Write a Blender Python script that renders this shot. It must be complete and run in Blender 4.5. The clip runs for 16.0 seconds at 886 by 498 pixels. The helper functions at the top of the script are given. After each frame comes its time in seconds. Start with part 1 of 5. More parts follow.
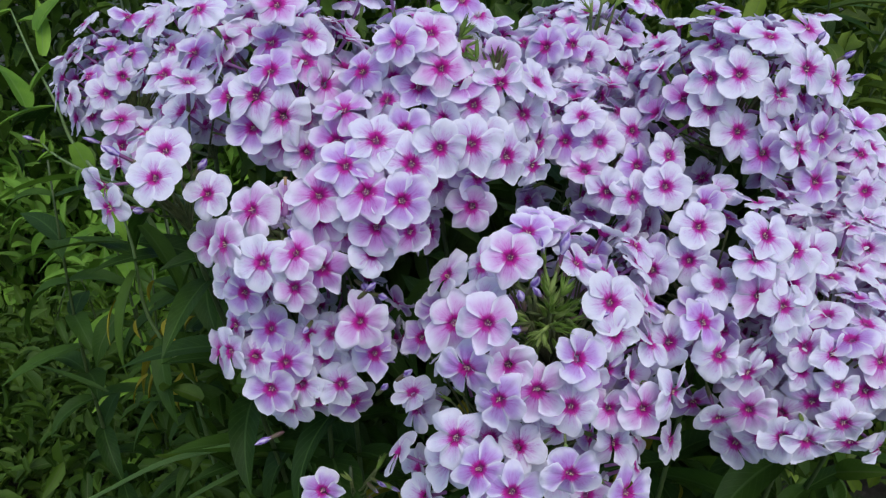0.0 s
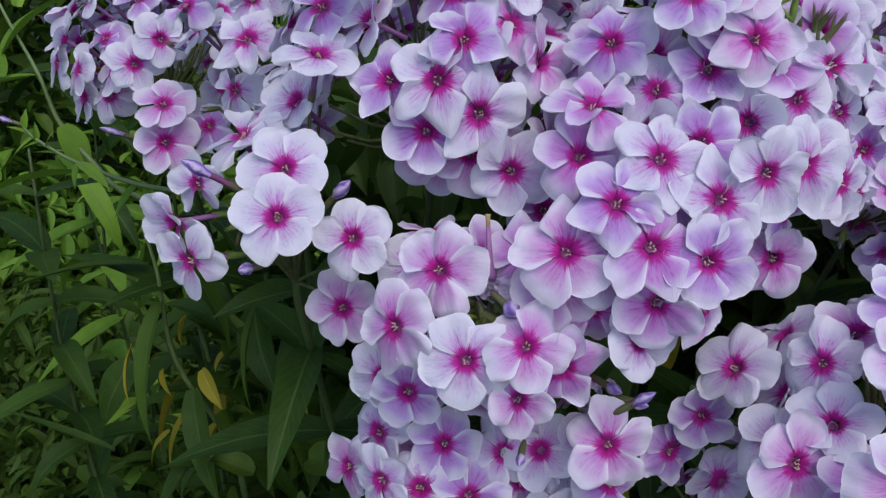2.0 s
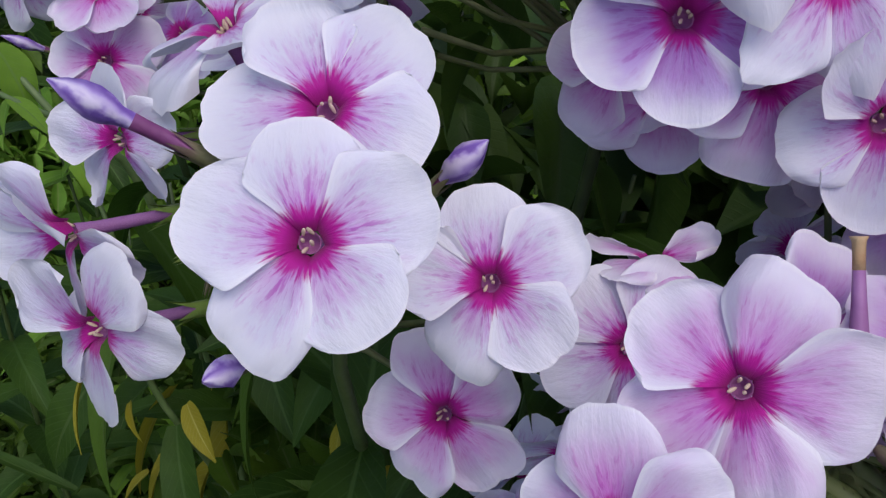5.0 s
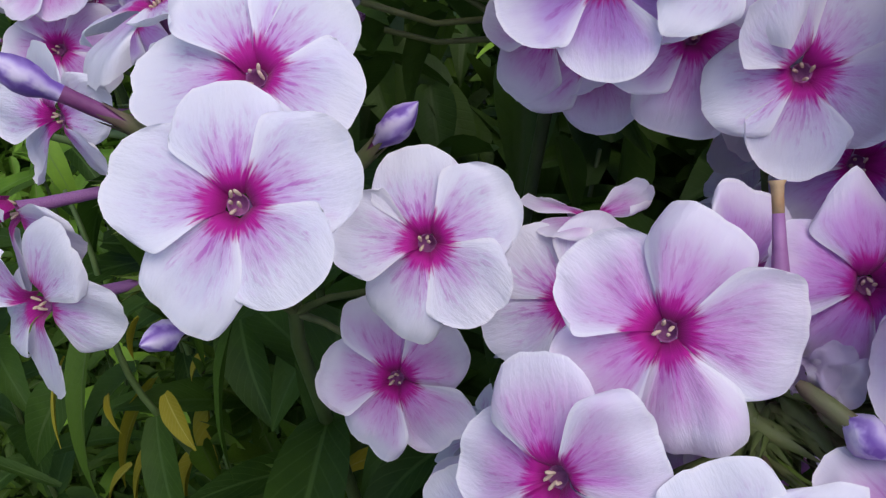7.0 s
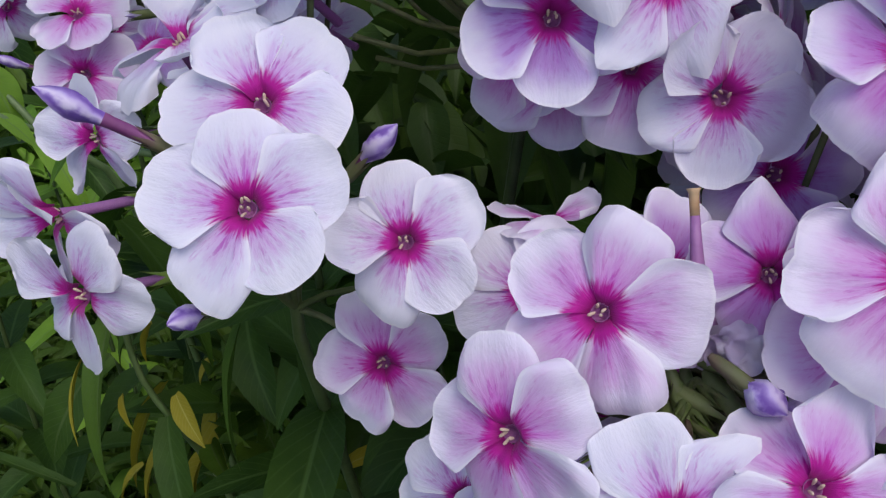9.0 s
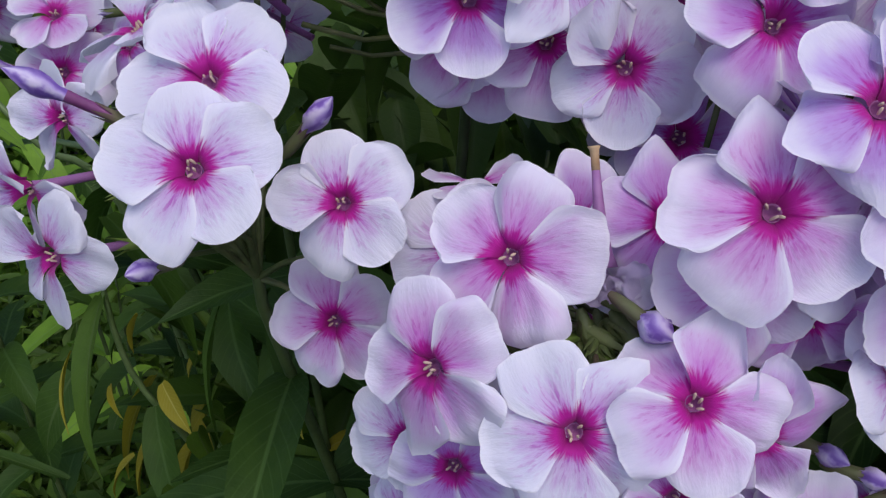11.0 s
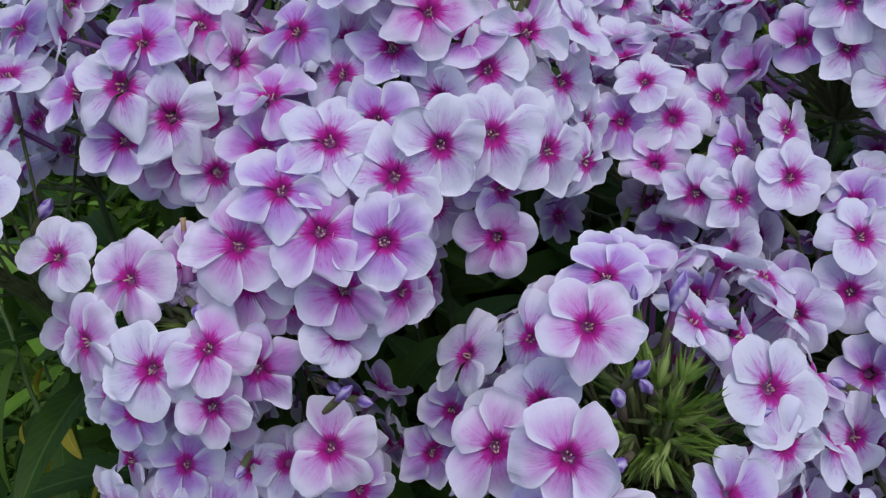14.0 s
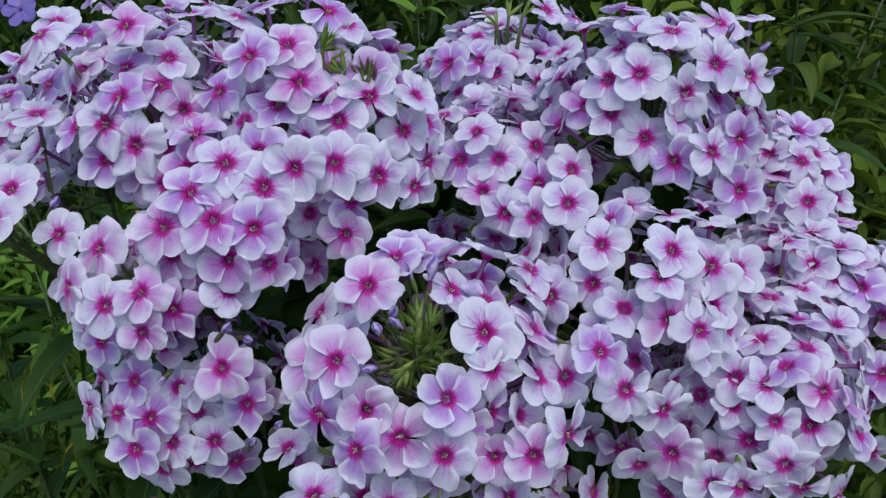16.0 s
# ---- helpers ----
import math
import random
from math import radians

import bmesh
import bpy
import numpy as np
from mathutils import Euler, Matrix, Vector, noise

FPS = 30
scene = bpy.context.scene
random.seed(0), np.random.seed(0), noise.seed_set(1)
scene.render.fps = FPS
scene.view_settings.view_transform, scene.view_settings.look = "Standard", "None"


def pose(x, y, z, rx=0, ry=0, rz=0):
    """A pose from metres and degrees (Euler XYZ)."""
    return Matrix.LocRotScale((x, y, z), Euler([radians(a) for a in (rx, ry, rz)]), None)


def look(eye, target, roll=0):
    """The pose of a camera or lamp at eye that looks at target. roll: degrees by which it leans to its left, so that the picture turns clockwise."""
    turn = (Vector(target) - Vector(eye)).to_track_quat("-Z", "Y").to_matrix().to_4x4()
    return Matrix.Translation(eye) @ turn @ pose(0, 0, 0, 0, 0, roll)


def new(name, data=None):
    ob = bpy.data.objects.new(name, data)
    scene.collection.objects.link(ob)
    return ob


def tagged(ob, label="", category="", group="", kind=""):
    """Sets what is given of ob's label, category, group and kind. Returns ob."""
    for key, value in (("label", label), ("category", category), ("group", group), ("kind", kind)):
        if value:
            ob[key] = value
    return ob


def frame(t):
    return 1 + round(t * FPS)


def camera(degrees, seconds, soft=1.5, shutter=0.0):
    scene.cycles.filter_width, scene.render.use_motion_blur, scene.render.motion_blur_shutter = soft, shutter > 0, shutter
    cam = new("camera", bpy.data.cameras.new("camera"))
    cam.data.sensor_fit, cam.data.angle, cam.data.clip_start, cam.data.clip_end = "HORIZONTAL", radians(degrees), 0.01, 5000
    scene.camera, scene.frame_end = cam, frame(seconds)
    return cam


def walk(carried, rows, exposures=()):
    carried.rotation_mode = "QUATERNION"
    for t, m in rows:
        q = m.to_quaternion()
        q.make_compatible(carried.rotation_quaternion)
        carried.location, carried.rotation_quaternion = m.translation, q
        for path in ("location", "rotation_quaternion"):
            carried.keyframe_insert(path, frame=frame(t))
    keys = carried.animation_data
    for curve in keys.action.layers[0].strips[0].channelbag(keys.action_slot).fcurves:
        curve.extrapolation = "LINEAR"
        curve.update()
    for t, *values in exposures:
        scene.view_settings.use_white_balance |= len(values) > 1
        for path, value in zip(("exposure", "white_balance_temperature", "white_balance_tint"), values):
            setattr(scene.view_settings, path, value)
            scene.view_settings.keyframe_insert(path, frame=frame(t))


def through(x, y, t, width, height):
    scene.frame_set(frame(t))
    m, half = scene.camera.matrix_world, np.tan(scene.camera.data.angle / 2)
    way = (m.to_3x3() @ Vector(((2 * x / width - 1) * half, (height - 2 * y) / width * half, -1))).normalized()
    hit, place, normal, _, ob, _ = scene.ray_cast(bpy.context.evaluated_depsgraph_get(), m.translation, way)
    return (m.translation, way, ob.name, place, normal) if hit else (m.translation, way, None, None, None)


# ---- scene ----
cam = camera(56.8, 16.0, soft=1.3)
EXPOSE = 0.42
METRES, EYE, TILT, LEAN, TURN = 1.0, 1.15, -26.0, 0.0, 0.0
ROWS = [
    (0.0, 0.0, 0.0, 0.0, -0.0, 0.0, 0.0),
    (0.5, -0.0356, 0.0556, 0.0261, -1.02, -0.45, 0.7),
    (1.0, -0.0668, 0.109, 0.0438, -2.27, -1.08, 1.02),
    (1.5, -0.1122, 0.1493, 0.05, -3.29, -1.89, 0.7),
    (2.0, -0.1486, 0.2155, 0.0503, -3.84, -2.71, -0.1),
    (2.5, -0.1746, 0.2927, 0.0534, -3.71, -3.58, -1.01),
    (3.0, -0.1942, 0.3304, 0.063, -3.27, -4.62, -1.39),
    (3.5, -0.212, 0.3566, 0.0702, -2.78, -5.46, -1.34),
    (4.0, -0.2018, 0.3913, 0.0691, -2.54, -6.08, -0.85),
    (4.5, -0.1869, 0.4251, 0.0629, -2.44, -6.23, -0.37),
    (4.7, -0.1826, 0.4288, 0.0619, -2.6963, -6.2962, -1.0339),
    (6.8, -0.1721, 0.4296, 0.0525, -3.4047, -6.8448, 0.6166),
    (7.0, -0.1702, 0.4257, 0.0551, -3.79, -7.11, 1.08),
    (7.5, -0.1714, 0.4196, 0.0557, -3.85, -7.09, 1.19),
    (8.0, -0.1717, 0.4161, 0.0573, -3.83, -6.96, 1.18),
    (8.2, -0.1703, 0.4123, 0.0579, -3.6643, -6.6945, 1.0239),
    (10.3, -0.1614, 0.3849, 0.0503, -3.4832, -5.9674, 2.0214),
    (10.5, -0.1596, 0.3849, 0.0503, -3.73, -6.08, 2.06),
    (11.0, -0.1521, 0.3761, 0.0453, -3.65, -5.64, 2.54),
    (11.5, -0.1403, 0.3638, 0.0485, -3.55, -5.03, 3.1),
    (12.0, -0.1229, 0.3419, 0.0463, -3.45, -4.06, 3.78),
    (12.5, -0.0999, 0.31, 0.0442, -3.34, -2.87, 4.48),
    (13.0, -0.0711, 0.2797, 0.0395, -3.08, -1.67, 5.19),
    (13.5, -0.0459, 0.2492, 0.0315, -2.9, -0.48, 5.51),
    (14.0, -0.0185, 0.221, 0.0227, -2.52, 0.66, 5.31),
    (14.5, 0.0122, 0.1923, 0.0111, -1.72, 1.67, 4.72),
    (15.0, 0.0486, 0.155, -0.0007, -0.57, 2.53, 3.84),
    (15.5, 0.0755, 0.1087, -0.0042, 0.8, 3.35, 3.06),
    (16.0, 0.0974, 0.0632, -0.0192, 2.25, 4.17, 2.47),
]
# The camera opens up a little for the close view, turns a touch more magenta there, and goes back.
walk(cam, [(t, pose(0, 0, EYE, TILT, LEAN, TURN) @ pose(METRES * x, METRES * y, METRES * z, 90 + pitch, roll, yaw)) for t, x, y, z, yaw, pitch, roll in ROWS],
     exposures=[(0.0, EXPOSE + 0.08, 6450, 10), (1.0, EXPOSE - 0.10, 6450, 12), (2.0, EXPOSE - 0.06, 6500, 14), (3.2, EXPOSE + 0.10, 6700, 15), (4.0, EXPOSE + 0.12, 6700, 15), (4.6, EXPOSE + 0.07, 6700, 15), (7.0, EXPOSE + 0.11, 6700, 15), (8.2, EXPOSE + 0.10, 6700, 15), (11.5, EXPOSE + 0.01, 6500, 17), (13.0, EXPOSE - 0.12, 6400, 15), (15.0, EXPOSE - 0.18, 6300, 12), (16.0, EXPOSE - 0.11, 6300, 11)])

# ---- light: a bright overcast sky ----
world = bpy.data.worlds.new("overcast_sky")
scene.world = world
world.use_nodes = True
wn, wl = world.node_tree.nodes, world.node_tree.links
sky = wn.new("ShaderNodeTexSky")
sky.sky_type = "NISHITA"
sky.sun_disc = False
sky.sun_elevation = radians(58)
sky.sun_rotation = radians(160)
sky.air_density, sky.dust_density, sky.ozone_density = 1.0, 1.5, 1.5
wl.new(sky.outputs["Color"], wn["Background"].inputs["Color"])
wn["Background"].inputs["Strength"].default_value = 0.12
sun = new("sun", bpy.data.lights.new("sun", "SUN"))
sun.data.energy, sun.data.angle, sun.data.color = 1.15, radians(50), (1.0, 0.97, 0.94)
sun.matrix_world = look((0.4, -0.55, 3.4), (0, 0.6, 0.9))


# ---- materials ----
def material(name, rough=0.6):
    m = bpy.data.materials.new(name)
    m.use_nodes = True
    n, l = m.node_tree.nodes, m.node_tree.links
    bsdf = n["Principled BSDF"]
    bsdf.inputs["Roughness"].default_value = rough
    return m, n, l, bsdf


def math_node(n, l, op, a, b=None, c=None):
    k = n.new("ShaderNodeMath")
    k.operation = op
    for i, v in enumerate((a, b, c)):
        if v is None:
            continue
        if isinstance(v, (int, float)):
            k.inputs[i].default_value = v
        else:
            l.new(v, k.inputs[i])
    return k.outputs[0]


def ramp(n, l, fac, stops, ease="LINEAR"):
    k = n.new("ShaderNodeValToRGB")
    k.color_ramp.interpolation = ease
    while len(k.color_ramp.elements) < len(stops):
        k.color_ramp.elements.new(0.5)
    for e, (p, c) in zip(k.color_ramp.elements, stops):
        e.position, e.color = p, (*c, 1)
    l.new(fac, k.inputs[0])
    return k.outputs[0]


def mix(n, l, fac, a, b, kind="MIX"):
    k = n.new("ShaderNodeMix")
    k.data_type, k.blend_type = "RGBA", kind
    for s, v in ((k.inputs[0], fac), (k.inputs[6], a), (k.inputs[7], b)):
        if isinstance(v, (int, float)):
            s.default_value = v
        elif isinstance(v, tuple):
            s.default_value = (*v, 1)
        else:
            l.new(v, s)
    return k.outputs[2]


def noise_tex(n, l, vec, scale, detail=3.0, rough=0.5):
    k = n.new("ShaderNodeTexNoise")
    k.inputs["Scale"].default_value, k.inputs["Detail"].default_value, k.inputs["Roughness"].default_value = scale, detail, rough
    if vec is not None:
        l.new(vec, k.inputs["Vector"])
    return k.outputs["Fac"]


def bump(n, l, bsdf, height, strength, distance):
    k = n.new("ShaderNodeBump")
    k.inputs["Strength"].default_value, k.inputs["Distance"].default_value = strength, distance
    l.new(height, k.inputs["Height"])
    l.new(k.outputs[0], bsdf.inputs["Normal"])
    return k.outputs[0]


def thin(n, l, bsdf, colour, share, normal=None):
    """Lets part of the light through a thin petal or leaf."""
    t = n.new("ShaderNodeBsdfTranslucent")
    l.new(colour, t.inputs["Color"])
    if normal is not None:
        l.new(normal, t.inputs["Normal"])
    m = n.new("ShaderNodeMixShader")
    m.inputs[0].default_value = share
    l.new(bsdf.outputs[0], m.inputs[1])
    l.new(t.outputs[0], m.inputs[2])
    l.new(m.outputs[0], n["Material Output"].inputs["Surface"])


def uv_parts(n, l):
    """u: from the base to the tip of a petal or leaf, v: across it, 0 at its middle."""
    uv = n.new("ShaderNodeUVMap")
    s = n.new("ShaderNodeSeparateXYZ")
    l.new(uv.outputs[0], s.inputs[0])
    return s.outputs[0], math_node(n, l, "SUBTRACT", s.outputs[1], 0.5)


def petal_material(name, pale, blush, spread, border=0.95):
    m, n, l, bsdf = material(name, 0.55)
    u, v = uv_parts(n, l)
    info = n.new("ShaderNodeObjectInfo").outputs["Random"]
    comb = n.new("ShaderNodeCombineXYZ")
    l.new(math_node(n, l, "MULTIPLY", u, 2.2), comb.inputs[0])
    l.new(math_node(n, l, "MULTIPLY", v, 8.0), comb.inputs[1])
    l.new(math_node(n, l, "MULTIPLY", info, 40.0), comb.inputs[2])
    streak = noise_tex(n, l, comb.outputs[0], 2.2, 4.0, 0.6)
    broad = n.new("ShaderNodeCombineXYZ")
    l.new(math_node(n, l, "MULTIPLY", u, 2.0), broad.inputs[0])
    l.new(math_node(n, l, "MULTIPLY", v, 2.5), broad.inputs[1])
    l.new(math_node(n, l, "MULTIPLY", info, 17.0), broad.inputs[2])
    cloud = noise_tex(n, l, broad.outputs[0], 1.5, 2.0)
    wide_streak = n.new("ShaderNodeCombineXYZ")
    l.new(math_node(n, l, "MULTIPLY", u, 0.8), wide_streak.inputs[0])
    l.new(math_node(n, l, "MULTIPLY", v, 6.0), wide_streak.inputs[1])
    l.new(math_node(n, l, "MULTIPLY", info, 29.0), wide_streak.inputs[2])
    patch = noise_tex(n, l, wide_streak.outputs[0], 1.8, 2.0)
    # the blush runs further out along the middle of a petal, and in streaks
    side = math_node(n, l, "MULTIPLY", math_node(n, l, "ABSOLUTE", v), 0.34)
    reach = math_node(n, l, "ADD", u, side)
    reach = math_node(n, l, "ADD", reach, math_node(n, l, "MULTIPLY", math_node(n, l, "SUBTRACT", streak, 0.5), 0.60))
    reach = math_node(n, l, "SUBTRACT", reach, math_node(n, l, "MULTIPLY", math_node(n, l, "SUBTRACT", cloud, 0.5), 0.25))
    reach = math_node(n, l, "ADD", reach, math_node(n, l, "MULTIPLY", math_node(n, l, "SUBTRACT", patch, 0.5), 0.45))
    eye = math_node(n, l, "ADD", math_node(n, l, "ADD", math_node(n, l, "ADD", u, math_node(n, l, "MULTIPLY", math_node(n, l, "SUBTRACT", patch, 0.5), 0.16)), math_node(n, l, "MULTIPLY", math_node(n, l, "SUBTRACT", streak, 0.5), 0.30)), math_node(n, l, "MULTIPLY", side, 0.15))
    rim = tuple(min(0.9, c * 1.03) for c in pale)
    base = ramp(n, l, reach, [(0.17, blush), (0.33 + spread * 0.5, tuple(0.45 * a + 0.55 * b for a, b in zip(blush, pale))), (0.55 + spread, pale), (1.0, rim)])
    tint = mix(n, l, math_node(n, l, "MULTIPLY", info, 0.28), base, (0.58, 0.50, 0.84), "MIX")
    tint = mix(n, l, 0.6, base, tint)
    vein = ramp(n, l, streak, [(0.52, (0, 0, 0)), (0.63, (1, 1, 1))])
    fade = ramp(n, l, math_node(n, l, "ADD", u, math_node(n, l, "MULTIPLY", math_node(n, l, "SUBTRACT", patch, 0.5), 0.7)), [(0.25, (0.85, 0.85, 0.85)), (0.85, (0, 0, 0))])
    tint = mix(n, l, math_node(n, l, "MULTIPLY", vein, fade), tint, tuple(0.85 * c + 0.03 for c in blush))
    # the petal's own pale margin, whitened further for light caught on its curl
    margin = math_node(n, l, "MAXIMUM", math_node(n, l, "MULTIPLY", math_node(n, l, "ABSOLUTE", v), 1.9), u)
    inside = math_node(n, l, "ADD", margin, math_node(n, l, "MULTIPLY", math_node(n, l, "SUBTRACT", cloud, 0.5), 0.3))
    tint = mix(n, l, ramp(n, l, inside, [(0.56, (0, 0, 0)), (0.94, (border, border, border))], "EASE"), tint, (0.805, 0.805, 0.885))
    # thin white line along the edge: a painted highlight of the curled rim
    edge = math_node(n, l, "MAXIMUM", math_node(n, l, "MULTIPLY", math_node(n, l, "ABSOLUTE", v), 2.0), u)
    edge = math_node(n, l, "ADD", edge, math_node(n, l, "MULTIPLY", math_node(n, l, "SUBTRACT", cloud, 0.5), 0.05))
    tint = mix(n, l, ramp(n, l, edge, [(0.955, (0, 0, 0)), (0.985, (0.75, 0.75, 0.75))]), tint, (0.86, 0.85, 0.90))
    whole = mix(n, l, ramp(n, l, eye, [(0.215, (1, 1, 1)), (0.335, (0, 0, 0))], "EASE"), tint, (0.50, 0.008, 0.295))
    core = mix(n, l, ramp(n, l, u, [(0.10, (1, 1, 1)), (0.19, (0, 0, 0))]), whole, (0.30, 0.005, 0.155))
    # tiny brown specks
    speck = noise_tex(n, l, n.new("ShaderNodeTexCoord").outputs["Object"], 420.0, 1.0)
    core = mix(n, l, ramp(n, l, speck, [(0.80, (0, 0, 0)), (0.84, (0.6, 0.6, 0.6))]), core, (0.30, 0.14, 0.16))
    l.new(core, bsdf.inputs["Base Color"])
    bsdf.inputs["Specular IOR Level"].default_value = 0.25
    bsdf.inputs["Sheen Weight"].default_value = 0.15
    nrm = bump(n, l, bsdf, streak, 0.36, 0.0008)
    thin(n, l, bsdf, core, 0.27, nrm)
    return m


PETALS = [
    petal_material("petal_white", (0.725, 0.705, 0.84), (0.53, 0.06, 0.55), 0.12),
    petal_material("petal_lilac", (0.57, 0.40, 0.75), (0.44, 0.045, 0.52), 0.18, 0.85),
    petal_material("petal_pink", (0.71, 0.51, 0.755), (0.58, 0.050, 0.52), 0.19, 0.80),
    petal_material("petal_rose_lilac", (0.62, 0.37, 0.72), (0.52, 0.040, 0.51), 0.21, 0.75),
]


def plain_material(name, a, b, scale, rough, relief=0.2, through=0.0):
    m, n, l, bsdf = material(name, rough)
    co = n.new("ShaderNodeTexCoord").outputs["Object"]
    info = n.new("ShaderNodeObjectInfo").outputs["Random"]
    f = noise_tex(n, l, co, scale, 4.0)
    f = math_node(n, l, "ADD", f, math_node(n, l, "MULTIPLY", math_node(n, l, "SUBTRACT", info, 0.5), 0.3))
    col = mix(n, l, ramp(n, l, f, [(0.3, (0, 0, 0)), (0.7, (1, 1, 1))]), a, b)
    l.new(col, bsdf.inputs["Base Color"])
    nrm = bump(n, l, bsdf, noise_tex(n, l, co, scale * 5, 3.0), relief, 0.001)
    if through:
        thin(n, l, bsdf, col, through, nrm)
    return m


def leaf_material(name, dark, light, rib, rough=0.55, island=False):
    m, n, l, bsdf = material(name, rough)
    u, v = uv_parts(n, l)
    if island:
        info = n.new("ShaderNodeNewGeometry").outputs["Random Per Island"]
    else:
        info = n.new("ShaderNodeObjectInfo").outputs["Random"]
    co = n.new("ShaderNodeTexCoord").outputs["Object"]
    blotch = noise_tex(n, l, co, 60.0, 3.0)
    f = math_node(n, l, "ADD", math_node(n, l, "MULTIPLY", blotch, 0.5), math_node(n, l, "MULTIPLY", info, 0.6))
    col = mix(n, l, ramp(n, l, f, [(0.25, (0, 0, 0)), (0.85, (1, 1, 1))]), dark, light)
    a = math_node(n, l, "ABSOLUTE", v)
    wave = math_node(n, l, "SINE", math_node(n, l, "MULTIPLY", math_node(n, l, "SUBTRACT", u, math_node(n, l, "MULTIPLY", a, 0.45)), 75.0))
    side = math_node(n, l, "MULTIPLY", math_node(n, l, "POWER", math_node(n, l, "MAXIMUM", wave, 0.0), 8.0), 0.25)
    mid = ramp(n, l, a, [(0.02, (1, 1, 1)), (0.05, (0, 0, 0))])
    veins = math_node(n, l, "MAXIMUM", math_node(n, l, "MULTIPLY", mid, 0.7), side)
    col = mix(n, l, veins, col, rib)
    l.new(col, bsdf.inputs["Base Color"])
    bsdf.inputs["Specular IOR Level"].default_value = 0.22
    nrm = bump(n, l, bsdf, math_node(n, l, "SUBTRACT", noise_tex(n, l, co, 300.0, 2.0), veins), 0.3, 0.001)
    thin(n, l, bsdf, col, 0.25, nrm)
    return m


TUBE = plain_material("corolla_tube_purple", (0.26, 0.08, 0.27), (0.42, 0.20, 0.44), 120.0, 0.5, 0.2, 0.2)
TUBE_DARK = plain_material("bud_tube_wine", (0.16, 0.03, 0.13), (0.26, 0.08, 0.22), 120.0, 0.5, 0.2, 0.1)
THROAT = plain_material("throat_plum", (0.22, 0.05, 0.18), (0.36, 0.12, 0.30), 300.0, 0.7)
ANTHER = plain_material("anther_cream", (0.48, 0.34, 0.24), (0.66, 0.52, 0.42), 600.0, 0.8)
CALYX = plain_material("calyx_green", (0.10, 0.19, 0.025), (0.22, 0.34, 0.06), 150.0, 0.5, 0.2, 0.15)
CALYX_PALE = plain_material("calyx_pale_green", (0.19, 0.28, 0.06), (0.33, 0.42, 0.12), 150.0, 0.5, 0.2, 0.15)
CALYX_MOSS = plain_material("calyx_moss_green", (0.10, 0.15, 0.04), (0.20, 0.26, 0.09), 150.0, 0.5, 0.2, 0.15)
CALYX_DULL = plain_material("calyx_olive", (0.07, 0.10, 0.03), (0.15, 0.18, 0.06), 150.0, 0.6, 0.2, 0.1)
CALYX_RED = plain_material("calyx_flushed", (0.13, 0.06, 0.07), (0.14, 0.16, 0.06), 120.0, 0.5, 0.2, 0.1)


def bud_material():
    """Rolled petals: lilac bands that wind round the bud, pale between them."""
    m, n, l, bsdf = material("bud_lilac", 0.5)
    co = n.new("ShaderNodeTexCoord").outputs["Object"]
    s = n.new("ShaderNodeSeparateXYZ")
    l.new(co, s.inputs[0])
    a = math_node(n, l, "ARCTAN2", s.outputs[1], s.outputs[0])
    f = noise_tex(n, l, co, 260.0, 3.0)
    a = math_node(n, l, "ADD", math_node(n, l, "SUBTRACT", a, math_node(n, l, "MULTIPLY", s.outputs[2], 110.0)), math_node(n, l, "MULTIPLY", f, 2.2))
    band = math_node(n, l, "ADD", math_node(n, l, "MULTIPLY", math_node(n, l, "SINE", math_node(n, l, "MULTIPLY", a, 3.0)), 0.32), f)
    col = ramp(n, l, band, [(0.15, (0.20, 0.10, 0.44)), (0.45, (0.42, 0.30, 0.66)), (0.85, (0.70, 0.62, 0.82))])
    l.new(col, bsdf.inputs["Base Color"])
    thin(n, l, bsdf, col, 0.2, bump(n, l, bsdf, band, 0.35, 0.0008))
    return m


BUD = bud_material()
WITHER = plain_material("withered_petal", (0.62, 0.50, 0.72), (0.80, 0.74, 0.84), 200.0, 0.7, 0.6, 0.25)
STRAW = plain_material("dry_tip_straw", (0.36, 0.20, 0.09), (0.52, 0.38, 0.22), 200.0, 0.8)
STEM = plain_material("stem_green", (0.03, 0.055, 0.015), (0.065, 0.10, 0.028), 60.0, 0.5, 0.3)
LEAF = leaf_material("leaf_dark_green", (0.016, 0.047, 0.0045), (0.048, 0.110, 0.011), (0.07, 0.14, 0.03))
LEAF_BRIGHT = leaf_material("leaf_mid_green", (0.085, 0.20, 0.017), (0.21, 0.38, 0.037), (0.15, 0.27, 0.06))
LEAF_YELLOW = leaf_material("leaf_yellowing", (0.26, 0.23, 0.016), (0.42, 0.36, 0.030), (0.48, 0.43, 0.10))
LEAF_OLIVE = leaf_material("leaf_olive", (0.026, 0.058, 0.007), (0.075, 0.125, 0.015), (0.15, 0.19, 0.05))
# darker copy of the mid-green leaf, with shade put into its colour
LEAF_SHADED = leaf_material("leaf_shaded_green", (0.026, 0.067, 0.007), (0.068, 0.138, 0.015), (0.08, 0.13, 0.035))
STEM_PALE = plain_material("stem_pale_green", (0.08, 0.15, 0.04), (0.14, 0.21, 0.07), 60.0, 0.5, 0.3)
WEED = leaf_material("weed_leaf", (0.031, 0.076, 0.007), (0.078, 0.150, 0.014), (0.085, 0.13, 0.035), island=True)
# brighter copy of the weed leaf: the light on the far weeds is in its colour
WEED_LIT = leaf_material("weed_leaf_lit", (0.105, 0.24, 0.024), (0.20, 0.39, 0.050), (0.17, 0.24, 0.06), island=True)
